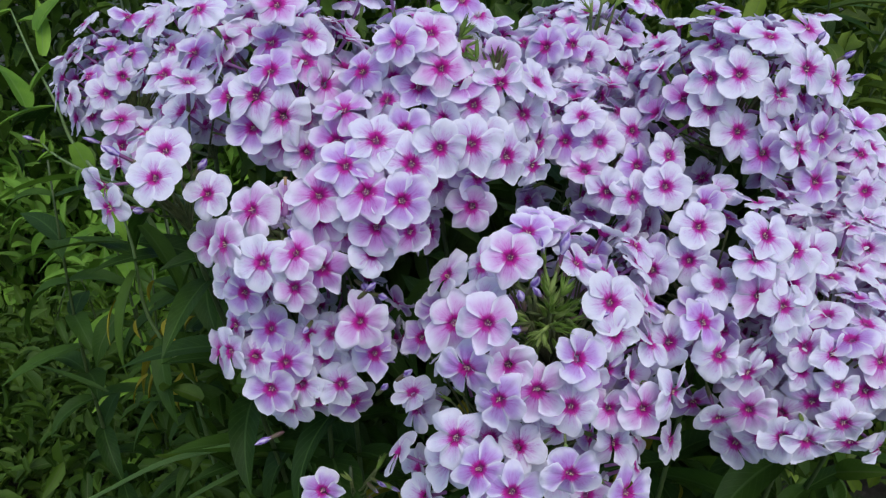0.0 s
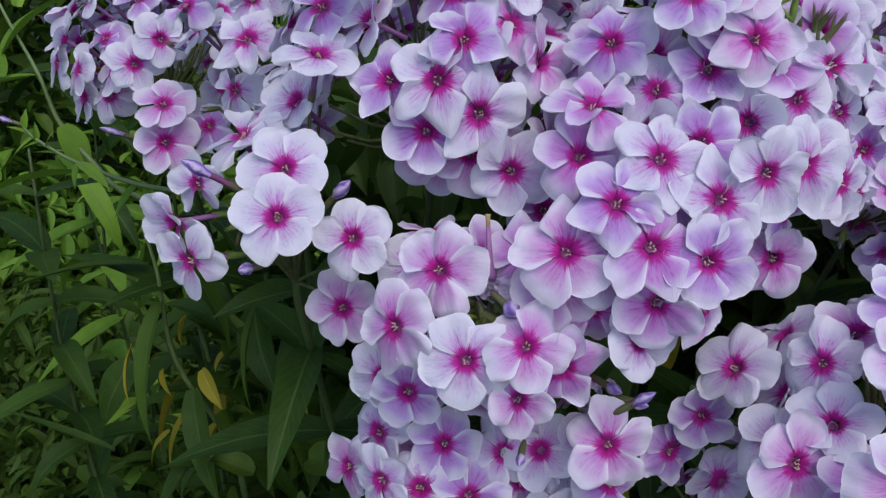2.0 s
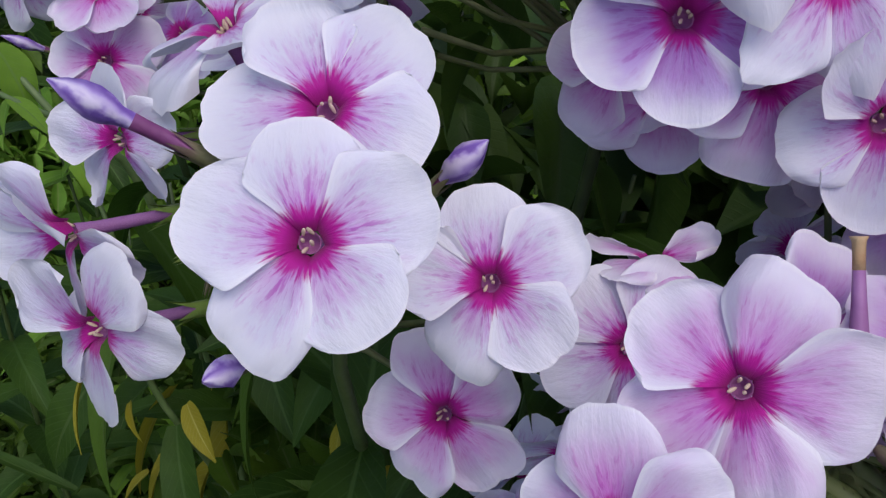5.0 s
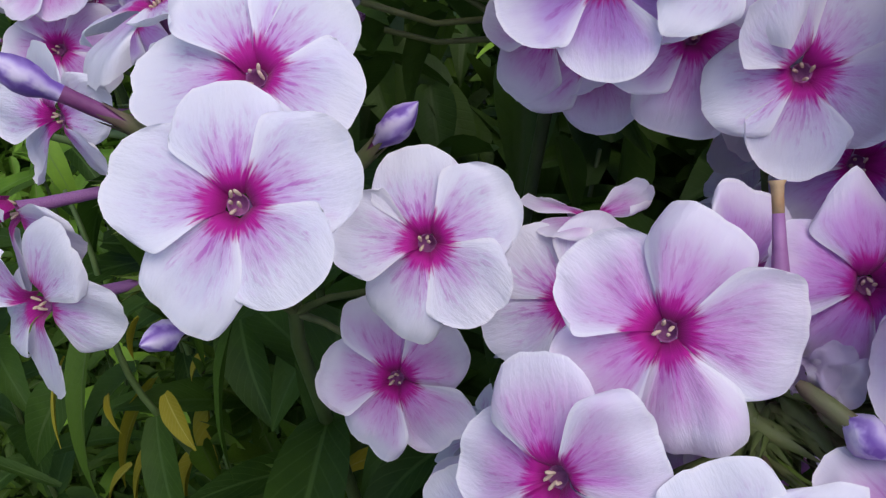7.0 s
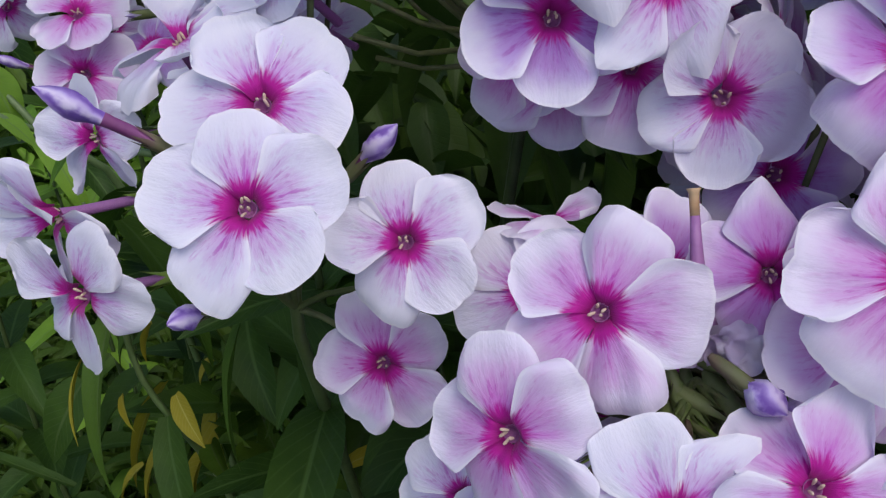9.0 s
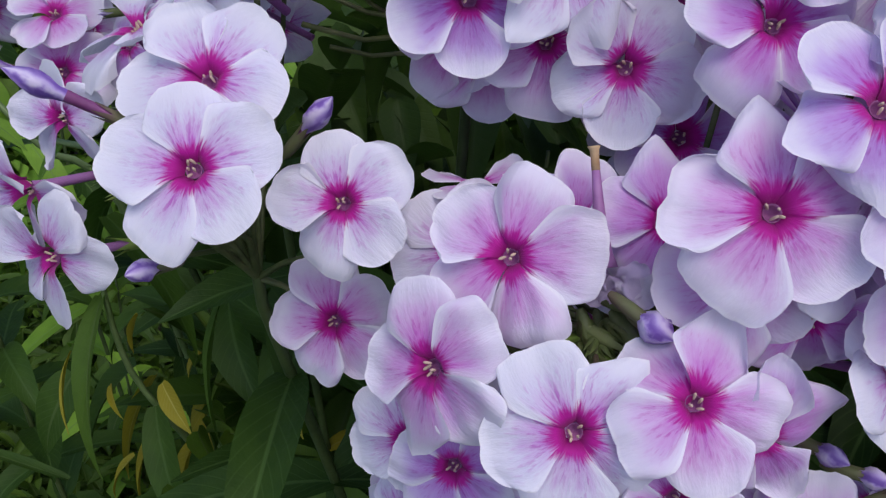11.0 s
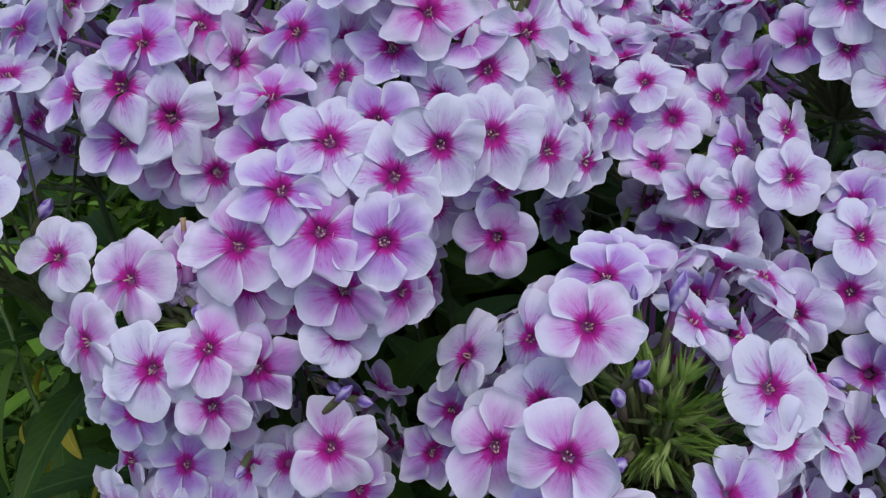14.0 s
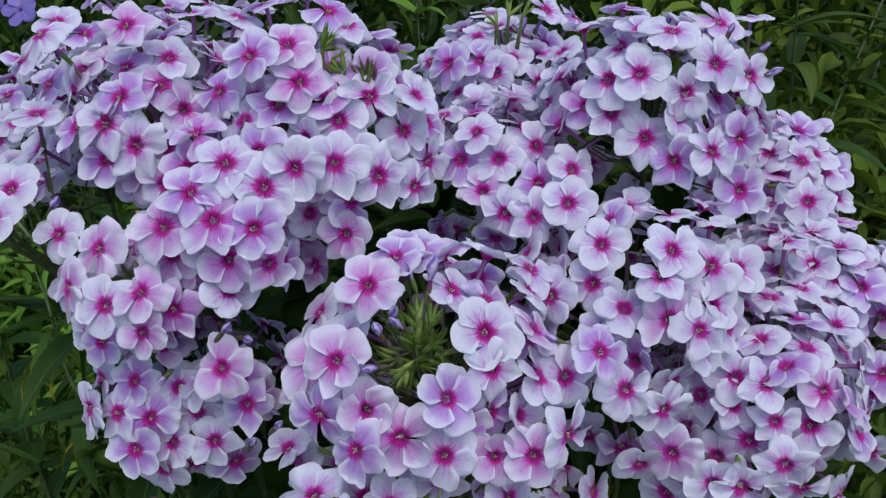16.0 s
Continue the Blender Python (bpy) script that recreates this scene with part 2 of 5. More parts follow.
# darkened leaf green: shade behind the clump is put into this colour
SHADE = leaf_material("leaf_darkened_for_shade", (0.028, 0.062, 0.008), (0.052, 0.104, 0.013), (0.05, 0.09, 0.02), island=True)
HEDGE = leaf_material("shrub_leaf", (0.010, 0.034, 0.004), (0.07, 0.14, 0.011), (0.08, 0.13, 0.03), island=True)
BANK = leaf_material("herb_leaf", (0.045, 0.085, 0.008), (0.17, 0.26, 0.023), (0.13, 0.19, 0.035), island=True)
GRASS = leaf_material("grass_blade_green", (0.15, 0.29, 0.06), (0.21, 0.36, 0.11), (0.36, 0.48, 0.24))
BLUE = plain_material("small_violet_petal", (0.16, 0.12, 0.42), (0.30, 0.22, 0.60), 200.0, 0.6, 0.1, 0.2)


def soil_material():
    m, n, l, bsdf = material("garden_soil", 0.95)
    co = n.new("ShaderNodeTexCoord").outputs["Object"]
    f = noise_tex(n, l, co, 3.0, 6.0, 0.65)
    g = noise_tex(n, l, co, 60.0, 5.0, 0.7)
    col = mix(n, l, ramp(n, l, f, [(0.35, (0, 0, 0)), (0.65, (1, 1, 1))]), (0.025, 0.02, 0.014), (0.05, 0.042, 0.03))
    col = mix(n, l, ramp(n, l, g, [(0.45, (0, 0, 0)), (0.75, (0.8, 0.8, 0.8))]), col, (0.07, 0.06, 0.045))
    moss = noise_tex(n, l, co, 9.0, 4.0)
    col = mix(n, l, ramp(n, l, moss, [(0.42, (0, 0, 0)), (0.55, (0.9, 0.9, 0.9))]), col, (0.018, 0.042, 0.008))
    l.new(col, bsdf.inputs["Base Color"])
    bump(n, l, bsdf, g, 0.9, 0.02)
    return m


SOIL = soil_material()


# ---- mesh helpers ----
def mesh_from(name, verts, faces, mats, uvs=None, mat_index=None):
    me = bpy.data.meshes.new(name)
    me.from_pydata(verts, [], faces)
    for m in mats if isinstance(mats, (list, tuple)) else [mats]:
        if m:
            me.materials.append(m)
    me.polygons.foreach_set("use_smooth", [True] * len(me.polygons))
    if mat_index is not None:
        me.polygons.foreach_set("material_index", mat_index)
    if uvs is not None:
        layer = me.uv_layers.new(name="UVMap")
        loops = np.empty(len(me.loops), dtype=np.int32)
        me.loops.foreach_get("vertex_index", loops)
        layer.data.foreach_set("uv", np.asarray(uvs, dtype=np.float32)[loops].ravel())
    me.update()
    return me


def part(name, me, parent, m=None, label=""):
    ob = new(name, me)
    ob.parent = parent
    if m is not None:
        ob.matrix_basis = m
    return tagged(ob, label) if label else ob


def thing(name, at, label, category, group="", kind=""):
    e = new(name)
    e.empty_display_size = 0.02
    e.location = at
    return tagged(e, label, category, group, kind)


def tube_mesh(name, path, radii, mats, sides=8, closed=True):
    """A tapering tube along a path."""
    verts, faces = [], []
    path = [Vector(p) for p in path]
    ref = Vector((0.31, 0.87, 0.38))
    for i, p in enumerate(path):
        d = (path[min(i + 1, len(path) - 1)] - path[max(i - 1, 0)]).normalized()
        a = d.cross(ref).normalized()
        b = d.cross(a)
        for k in range(sides):
            w = 2 * math.pi * k / sides
            verts.append(p + (a * math.cos(w) + b * math.sin(w)) * radii[i])
    for i in range(len(path) - 1):
        for k in range(sides):
            faces.append((i * sides + k, i * sides + (k + 1) % sides, (i + 1) * sides + (k + 1) % sides, (i + 1) * sides + k))
    if closed:
        faces.append(tuple(range(sides - 1, -1, -1)))
        faces.append(tuple(range((len(path) - 1) * sides, len(path) * sides)))
    return mesh_from(name, verts, faces, mats)


def merge_tubes(name, runs, mat, sides=6):
    verts, faces = [], []
    ref = Vector((0.31, 0.87, 0.38))
    for path, radii in runs:
        base = len(verts)
        path = [Vector(p) for p in path]
        for i, p in enumerate(path):
            d = (path[min(i + 1, len(path) - 1)] - path[max(i - 1, 0)]).normalized()
            a = d.cross(ref).normalized()
            b = d.cross(a)
            for k in range(sides):
                w = 2 * math.pi * k / sides
                verts.append(p + (a * math.cos(w) + b * math.sin(w)) * radii[i])
        for i in range(len(path) - 1):
            for k in range(sides):
                faces.append((base + i * sides + k, base + i * sides + (k + 1) % sides, base + (i + 1) * sides + (k + 1) % sides, base + (i + 1) * sides + k))
        faces.append(tuple(base + (len(path) - 1) * sides + k for k in range(sides)))
    return mesh_from(name, verts, faces, mat)


# kinds of petal: half width, where it is widest, how much its corners fall back, how square its tip is, slant of the tip
KINDS = {
    "R": (0.505, 0.74, 0.46, 2.15, 0.03),  # round
    "Q": (0.485, 0.80, 0.34, 3.30, 0.08),  # cut off square
    "P": (0.492, 0.66, 0.48, 1.28, 0.06),  # drawn out to a point
    "N": (0.340, 0.76, 0.42, 1.90, 0.03),  # narrow, with rolled margins
    "F": (0.480, 0.74, 0.44, 2.00, 0.03),  # raised towards the front
    "D": (0.470, 0.76, 0.44, 2.00, 0.06),  # bent back
}
STYLES = {"round": "RRRRQ", "mid": "RRQQPDF", "star": "PPPQQND"}
TILT_OF = {"R": 0, "Q": -3, "P": -5, "N": 4, "F": 32, "D": -30}


def petal_mesh(name, rng, kind, mat, nu=14, nv=20):
    """One petal of a flower of radius 1, along +x; its narrow base dips into the throat."""
    wide, widest, corner, power, slant = KINDS[kind]
    wide += rng.uniform(-0.035, 0.02)
    length = rng.uniform(0.94, 1.05) * (1.10 if kind == "P" else 1.0)
    calm = {"R": 0.5, "F": 0.8}.get(kind, 1.0)
    droop, cup = rng.uniform(-0.06, 0.20) * calm, rng.uniform(-0.35, 0.40) * calm
    fold, roll_back = rng.uniform(-0.16, 0.18) * calm, rng.uniform(-0.2, 0.45) * calm
    lean, skew = rng.uniform(0.10, 0.30), rng.uniform(-0.06, 0.06)
    curl_l, curl_r, tip_curl = rng.uniform(-0.28, 0.20) * calm, rng.uniform(-0.28, 0.20) * calm, rng.uniform(-0.35, 0.22) * calm
    if kind == "P":
        curl_l, curl_r, tip_curl = rng.uniform(-0.32, -0.08), rng.uniform(-0.32, 0.08), rng.uniform(-0.1, 0.25)
    if kind == "N":
        curl_l = curl_r = rng.uniform(0.35, 0.7)
    wave, phase = rng.uniform(0.012, 0.036) * (0.5 + 0.5 * calm), rng.uniform(0, 6)
    ripple, phase_r = rng.uniform(0.006, 0.018), rng.uniform(0, 6)
    nick, notch = rng.uniform(0.006, 0.022), rng.uniform(0.0, 0.035) * (kind in "RQ")
    lip = rng.uniform(-0.06, 0.10)
    s0 = 0.085
    verts, uvs, faces = [], [], []
    for i in range(nu + 1):
        s = s0 + (1 - s0) * (i / nu)
        if s < widest:
            k = (s - s0) / (widest - s0)
            w = 0.072 + (wide - 0.072) * (0.62 * math.sin(k * math.pi / 2) + 0.38 * (3 * k * k - 2 * k ** 3))
        else:
            w = wide * (1 - (1.0 if kind == "P" else 0.55) * (s - widest) ** 1.5)
        far = max(0.0, s - 0.55)
        for j in range(nv + 1):
            v = math.sin((-1 + 2 * j / nv) * math.pi / 2)
            a = abs(v)
            x = s * length * (1 - corner * s * (1 - max(0.0, 1 - a ** power) ** (1 / power)))
            x += nick * (math.sin(6 * v + phase) + 0.7 * math.sin(14 * v + 2 * phase)) * far - notch * math.exp(-(v / 0.16) ** 2) * far * 2 + slant * v * s * s
            y = v * w + skew * s * s
            z = 0.14 * min(1.0, (s - s0) / 0.14) ** 0.5 - 0.10 - droop * s ** 2.2 + cup * (v * w) ** 2 * 1.2
            z += lean * v * w - fold * a * w - roll_back * max(0.0, s - 0.6) ** 2
            z += (curl_r if v > 0 else curl_l) * a ** 4 * s * 0.6 + tip_curl * max(0.0, s - 0.72) ** 2 * 5
            z -= 0.05 * (1 - min(1, a * 2.2)) * s * (1 - s)
            z += wave * math.sin(7 * v + phase + 5 * s) * s + ripple * math.sin(19 * v + phase_r) * far * 2 + lip * max(a ** 9, max(0.0, (s - 0.86) / 0.14) ** 2) * s
            verts.append((x, y, z))
            uvs.append((s, 0.5 + 0.5 * v))
    for i in range(nu):
        for j in range(nv):
            a = i * (nv + 1) + j
            faces.append((a, a + nv + 1, a + nv + 2, a + 1))
    return mesh_from(name, verts, faces, mat, uvs)


petal_rng = random.Random(11)
PETAL_SETS = {}
for kind in KINDS:
    for hue, mat in enumerate(PETALS):
        PETAL_SETS[kind, hue] = [petal_mesh("petal", petal_rng, kind, mat) for _ in range(6)]


def corolla_tube():
    """The narrow tube behind the petals, open at its mouth; radius-1 units, along -z."""
    outer = [(0.094, -0.085), (0.088, -0.14), (0.074, -0.3), (0.066, -0.9), (0.072, -1.15)]
    inner = [(0.094, -0.085), (0.084, -0.088), (0.074, -0.13), (0.062, -0.18), (0.0, -0.22)]
    sides, verts, faces, idx = 12, [], [], []
    for k, line in enumerate((outer, inner)):
        base = len(verts)
        for r, z in line:
            for s in range(sides):
                w = 2 * math.pi * s / sides
                verts.append((r * math.cos(w), r * math.sin(w), z))
        for i in range(len(line) - 1):
            for s in range(sides):
                faces.append((base + i * sides + s, base + i * sides + (s + 1) % sides, base + (i + 1) * sides + (s + 1) % sides, base + (i + 1) * sides + s))
                idx.append(k)
    return mesh_from("corolla_tube", verts, faces, [TUBE, THROAT], mat_index=idx)


def capsules(name, rng, mat):
    """Four or five cream anthers in the throat."""
    runs = []
    for k in range(rng.choice((4, 5))):
        w = 2 * math.pi * k / 4.5 + rng.uniform(-0.4, 0.4)
        r, h = rng.uniform(0.03, 0.075), rng.uniform(-0.07, 0.01)
        a = Vector((r * math.cos(w), r * math.sin(w), h - 0.03))
        b = a + Vector((rng.uniform(-0.06, 0.06), rng.uniform(-0.06, 0.06), 0.085))
        runs.append(([a, a.lerp(b, 0.25), a.lerp(b, 0.75), b], [0.009, 0.016, 0.018, 0.010]))
    return merge_tubes(name, runs, mat, 6)


def calyx_mesh(name, mat, spread=0.0, needle=0.0034, slim=1.0):
    """Five narrow sepals round the tube's base; metres, along -z from 0 to -9 mm."""
    verts, faces, sides = [], [], 10
    rings = ((-0.0100, 0.0007), (-0.0085, 0.0013), (-0.0050, 0.0016), (-0.0015, 0.0016))
    for z, r in rings:
        for k in range(sides):
            w = 2 * math.pi * k / sides
            rr = r * slim * (1.08 if k % 2 == 0 else 0.94)
            verts.append((rr * math.cos(w), rr * math.sin(w), z))
    for i in range(len(rings) - 1):
        for k in range(sides):
            faces.append((i * sides + k, i * sides + (k + 1) % sides, (i + 1) * sides + (k + 1) % sides, (i + 1) * sides + k))
    top = (len(rings) - 1) * sides
    for k in range(0, sides, 2):
        w, tip = 2 * math.pi * k / sides, len(verts)
        verts.append(((0.0018 + spread) * math.cos(w), (0.0018 + spread) * math.sin(w), needle))
        faces.append((top + (k - 1) % sides, top + k, tip))
        faces.append((top + k, top + (k + 1) % sides, tip))
    return mesh_from(name, verts, faces, mat)


def bud_mesh(name, length, fat, mat_tube, mat_bud, neck=0.0):
    """A closed bud on its slender tube, from the origin along +z."""
    fat *= 0.72
    prof = [(0.0, 0.0010), (0.22, 0.0010), (0.36, 0.0011), (0.46, fat * 0.62), (0.56, fat * 0.92), (0.66, fat), (0.77, fat * 0.86), (0.88, fat * 0.56), (0.96, fat * 0.24), (1.0, 0.0002)]
    prof = [(k + neck * (1 - k) * min(1.0, k / 0.36), r * (1.35 if k < 0.4 and neck else 1.0)) for k, r in prof]
    sides, verts, faces, idx = 10, [], [], []
    for i, (k, r) in enumerate(prof):
        for s in range(sides):
            w = 2 * math.pi * s / sides + k * 2.2
            rr = r * (1 + 0.09 * math.cos(5 * (w - k * 2.2)) * (i > 2))
            verts.append((rr * math.cos(w), rr * math.sin(w), k * length))
    for i in range(len(prof) - 1):
        for s in range(sides):
            faces.append((i * sides + s, i * sides + (s + 1) % sides, (i + 1) * sides + (s + 1) % sides, (i + 1) * sides + s))
            idx.append(0 if i < 2 else 1)
    return mesh_from(name, verts, faces, [mat_tube, mat_bud], mat_index=idx)


def leaf_mesh(name, rng, length, width, mat, bend=0.5, nu=12):
    """A lance-shaped leaf from the origin along +x, folded a little along its rib."""
    verts, uvs, faces = [], [], []
    fold, twist, side = rng.uniform(0.15, 0.5), rng.uniform(-0.5, 0.5), rng.uniform(-0.15, 0.15)
    pos, ang = Vector((0, 0, 0)), rng.uniform(0.1, 0.35)
    for i in range(nu + 1):
        s = i / nu
        w = width / 2 * (math.sin(math.pi * min(1, s * 0.94 + 0.06) ** 0.72)) ** 0.9 if s < 1 else 0.0003
        w = max(w, 0.0006)
        for j, v in enumerate((-1, -0.55, 0, 0.55, 1)):
            y, z = v * w, abs(v) * w * fold + 0.02 * w * math.sin(14 * s + 3 * v)
            tw = twist * s
            verts.append((pos.x - z * math.sin(ang), side * length * s * s + y * math.cos(tw) - z * math.sin(tw), pos.z + y * math.sin(tw) + z * math.cos(ang)))
            uvs.append((s, 0.5 + 0.5 * v))
        ang -= bend * 2.0 / nu
        pos = pos + Vector((math.cos(ang), 0, math.sin(ang))) * length / nu
    for i in range(nu):
        for j in range(4):
            a = i * 5 + j
            faces.append((a, a + 5, a + 6, a + 1))
    return mesh_from(name, verts, faces, mat, uvs)


leaf_rng = random.Random(5)
LEAVES = [leaf_mesh("leaf", leaf_rng, leaf_rng.uniform(0.085, 0.125), leaf_rng.uniform(0.022, 0.034), LEAF, leaf_rng.uniform(0.2, 0.9)) for _ in range(8)]
LEAVES_BRIGHT = [leaf_mesh("leaf", leaf_rng, leaf_rng.uniform(0.08, 0.12), leaf_rng.uniform(0.022, 0.036), LEAF_BRIGHT, leaf_rng.uniform(0.2, 0.8)) for _ in range(8)]
LEAVES_SOFT = [leaf_mesh("leaf", leaf_rng, leaf_rng.uniform(0.08, 0.12), leaf_rng.uniform(0.022, 0.034), LEAF_SHADED, leaf_rng.uniform(0.3, 0.9)) for _ in range(6)]
LEAVES_OLIVE = [leaf_mesh("leaf", leaf_rng, leaf_rng.uniform(0.09, 0.14), leaf_rng.uniform(0.018, 0.030), LEAF_OLIVE, leaf_rng.uniform(0.2, 0.8)) for _ in range(8)]
LEAVES_YELLOW = [leaf_mesh("leaf", leaf_rng, leaf_rng.uniform(0.07, 0.10), leaf_rng.uniform(0.018, 0.026), LEAF_YELLOW, leaf_rng.uniform(0.9, 1.5)) for _ in range(4)]
VIOLET_PETALS = [petal_mesh("petal", petal_rng, "R", BLUE) for _ in range(4)]
TUBE_MESH = corolla_tube()


def whole_flower(rng, hue):
    """A flower in one mesh, its petals turned as they come: for those that crowd behind the others."""
    verts, faces, uvs = [], [], []
    open_by = rng.uniform(-8, 22)
    for k in range(5):
        me = petal_mesh("petal", rng, rng.choice("RRRQDF"), None, 8, 12)
        turn = Matrix.Rotation(radians(72 * k + rng.uniform(-5, 5)), 4, "Z") @ Matrix.Rotation(radians(-open_by - rng.uniform(-14, 14)), 4, "Y")
        base, layer = len(verts), me.uv_layers[0].data
        at = {}
        for p in me.polygons:
            for li, vi in zip(p.loop_indices, p.vertices):
                at[vi] = tuple(layer[li].uv)
            faces.append([base + vi for vi in p.vertices])
        verts += [turn @ v.co for v in me.vertices]
        uvs += [at[i] for i in range(len(me.vertices))]
        bpy.data.meshes.remove(me)
    petals, base = len(faces), len(verts)
    verts += [v.co for v in TUBE_MESH.vertices]
    uvs += [(0.1, 0.5)] * len(TUBE_MESH.vertices)
    faces += [[base + vi for vi in p.vertices] for p in TUBE_MESH.polygons]
    return mesh_from("flower", verts, faces, [PETALS[hue], TUBE, THROAT], uvs, [0] * petals + [1 + p.material_index for p in TUBE_MESH.polygons])


WHOLE = [whole_flower(petal_rng, hue) for hue in (0, 0, 0, 0, 0, 0, 1, 1, 2, 3) for _ in range(2)]
ANTHERS = [capsules("flower_centre", random.Random(k), ANTHER) for k in range(4)]
CALYCES = [calyx_mesh("calyx", CALYX), calyx_mesh("calyx", CALYX_RED), calyx_mesh("calyx", CALYX, 0.0012), calyx_mesh("calyx", CALYX_DULL)]
GREEN_TUFT = [calyx_mesh("calyx", CALYX, 0.0002, 0.0065, 0.8), calyx_mesh("calyx", CALYX_PALE, -0.0012, 0.0055, 0.85), calyx_mesh("calyx", CALYX, 0.0010, 0.0075, 0.7), calyx_mesh("calyx", CALYX, -0.0010, 0.0060, 0.95), calyx_mesh("calyx", CALYX_PALE, -0.0004, 0.0070, 0.6)]
DULL_TUFT = [calyx_mesh("calyx", CALYX_DULL, -0.0014, 0.0045, 0.55), calyx_mesh("calyx", CALYX_RED, -0.0010, 0.0055, 0.7), calyx_mesh("calyx", CALYX_DULL, -0.0008, 0.0060, 0.75)]
BUDS = [bud_mesh("bud", 0.022, 0.0026, TUBE, BUD), bud_mesh("bud", 0.016, 0.0023, TUBE, BUD), bud_mesh("bud", 0.012, 0.0016, CALYX, BUD), bud_mesh("bud", 0.030, 0.0031, TUBE, BUD)]


def frame_from(at, normal, roll=0.0, size=1.0):
    """A pose whose z is the normal and whose x lies level, turned by roll degrees."""
    n = Vector(normal).normalized()
    x = Vector((0, 0, 1)).cross(n)
    x = x.normalized() if x.length > 1e-4 else Vector((1, 0, 0))
    y = n.cross(x)
    m = Matrix((x, y, n)).transposed().to_4x4()
    return Matrix.Translation(at) @ m @ Matrix.Rotation(radians(roll), 4, "Z") @ Matrix.Scale(size, 4)


def facing(az, el):
    a, e = radians(az), radians(el)
    return Vector((math.sin(a) * math.cos(e), -math.cos(a) * math.cos(e), math.sin(e)))


def flower(root, base, at, normal, roll, size, rng, style, hue):
    """A phlox flower: tube, five petals, anthers and calyx. style: a name, or five letters, one for each petal
    from the one at roll on, against the clock. Returns where its calyx ends."""
    given = len(style) == 5 and style.isupper()
    letters = style if given else [rng.choice(STYLES[style]) for _ in range(5)]
    m = frame_from(Vector(at) - Vector(base), normal, roll, size / 2) @ Matrix.Diagonal((1.0, 1.0 if given or style == "round" else rng.uniform(0.90, 1.0), 1.0, 1.0))
    f = part("flower", TUBE_MESH, root, m)
    sway = 4 if given or style == "round" else 10
    open_by = rng.uniform(-6, 7) * (0.5 if given or style == "round" else 1.0)
    for k, kind in enumerate(letters):
        lift = open_by + TILT_OF[kind] * (1.0 if given else 0.7) + rng.uniform(-1, 1) * sway
        turn = Matrix.Rotation(radians(72 * k + rng.uniform(-4, 4)), 4, "Z") @ Matrix.Rotation(radians(-lift), 4, "Y")
        part("petal", rng.choice(PETAL_SETS[kind, hue]), f, turn @ Matrix.Scale(rng.uniform(0.95, 1.04), 4))
    part("flower_centre", rng.choice(ANTHERS), f, Matrix.Rotation(rng.uniform(0, 6), 4, "Z"))
    part("calyx", rng.choice(CALYCES[:3]), f, Matrix.Translation((0, 0, -1.0)) @ Matrix.Scale(2 / size, 4))
    return Vector(at) - Vector(normal).normalized() * (size / 2 + 0.0095)


def crowded_flower(root, base, at, normal, out, rng):
    while normal.normalized().dot(out) < 0.72:
        normal = normal + out * 0.15
    size = rng.uniform(0.034, 0.039)
    part("flower", rng.choice(WHOLE), root, frame_from(Vector(at) - Vector(base), normal, rng.uniform(0, 72), size / 2))
    ALL_FLOWERS.append(at)
    return Vector(at) - Vector(normal).normalized() * (size / 2 + 0.0095)


def bud(root, base, at, direction, rng, kind=None, length=1.0):
    ob = part("bud", BUDS[kind] if kind is not None else rng.choice(BUDS[:3]), root, frame_from(Vector(at) - Vector(base), direction, rng.uniform(0, 360), length))
    part("calyx", rng.choice(CALYCES), ob, Matrix.Translation((0, 0, 0.0085)))
    return Vector(at)


def bud_between(root, a, b, fat, rng, neck=0.0):
    """A bud from its calyx at a to its tip at b."""
    base, a, b = root.location, Vector(a), Vector(b)
    me = bud_mesh("bud", (b - a).length, fat, TUBE_DARK, BUD, neck)
    ob = part("bud", me, root, frame_from(a - base, b - a, rng.uniform(0, 360)))
    part("calyx", CALYCES[1], ob, Matrix.Translation((0, 0, 0.0065)))


def leaf_between(root, a, b, width, mat, rng, sag=0.1, turn=0.0):
    """A leaf whose base is at a and whose tip is at b."""
    base, a, b = root.location, Vector(a), Vector(b)
    me = leaf_mesh("leaf", rng, (b - a).length * (1 + sag * 0.3), width, mat, sag, 14)
    x = (b - a).normalized()
    y = Vector((0, 0, 1)).cross(x).normalized()
    m = Matrix((x, y, x.cross(y))).transposed().to_4x4()
    return part("leaf", me, root, Matrix.Translation(a - base) @ m @ Matrix.Rotation(radians(turn), 4, "X"))


LIGHT_SIDE = Vector((0.0, -0.80, 0.60))
TURNED = Vector((0.05, 0.02, 0.55))  # the hidden ones look up and away
ALL_FLOWERS = []


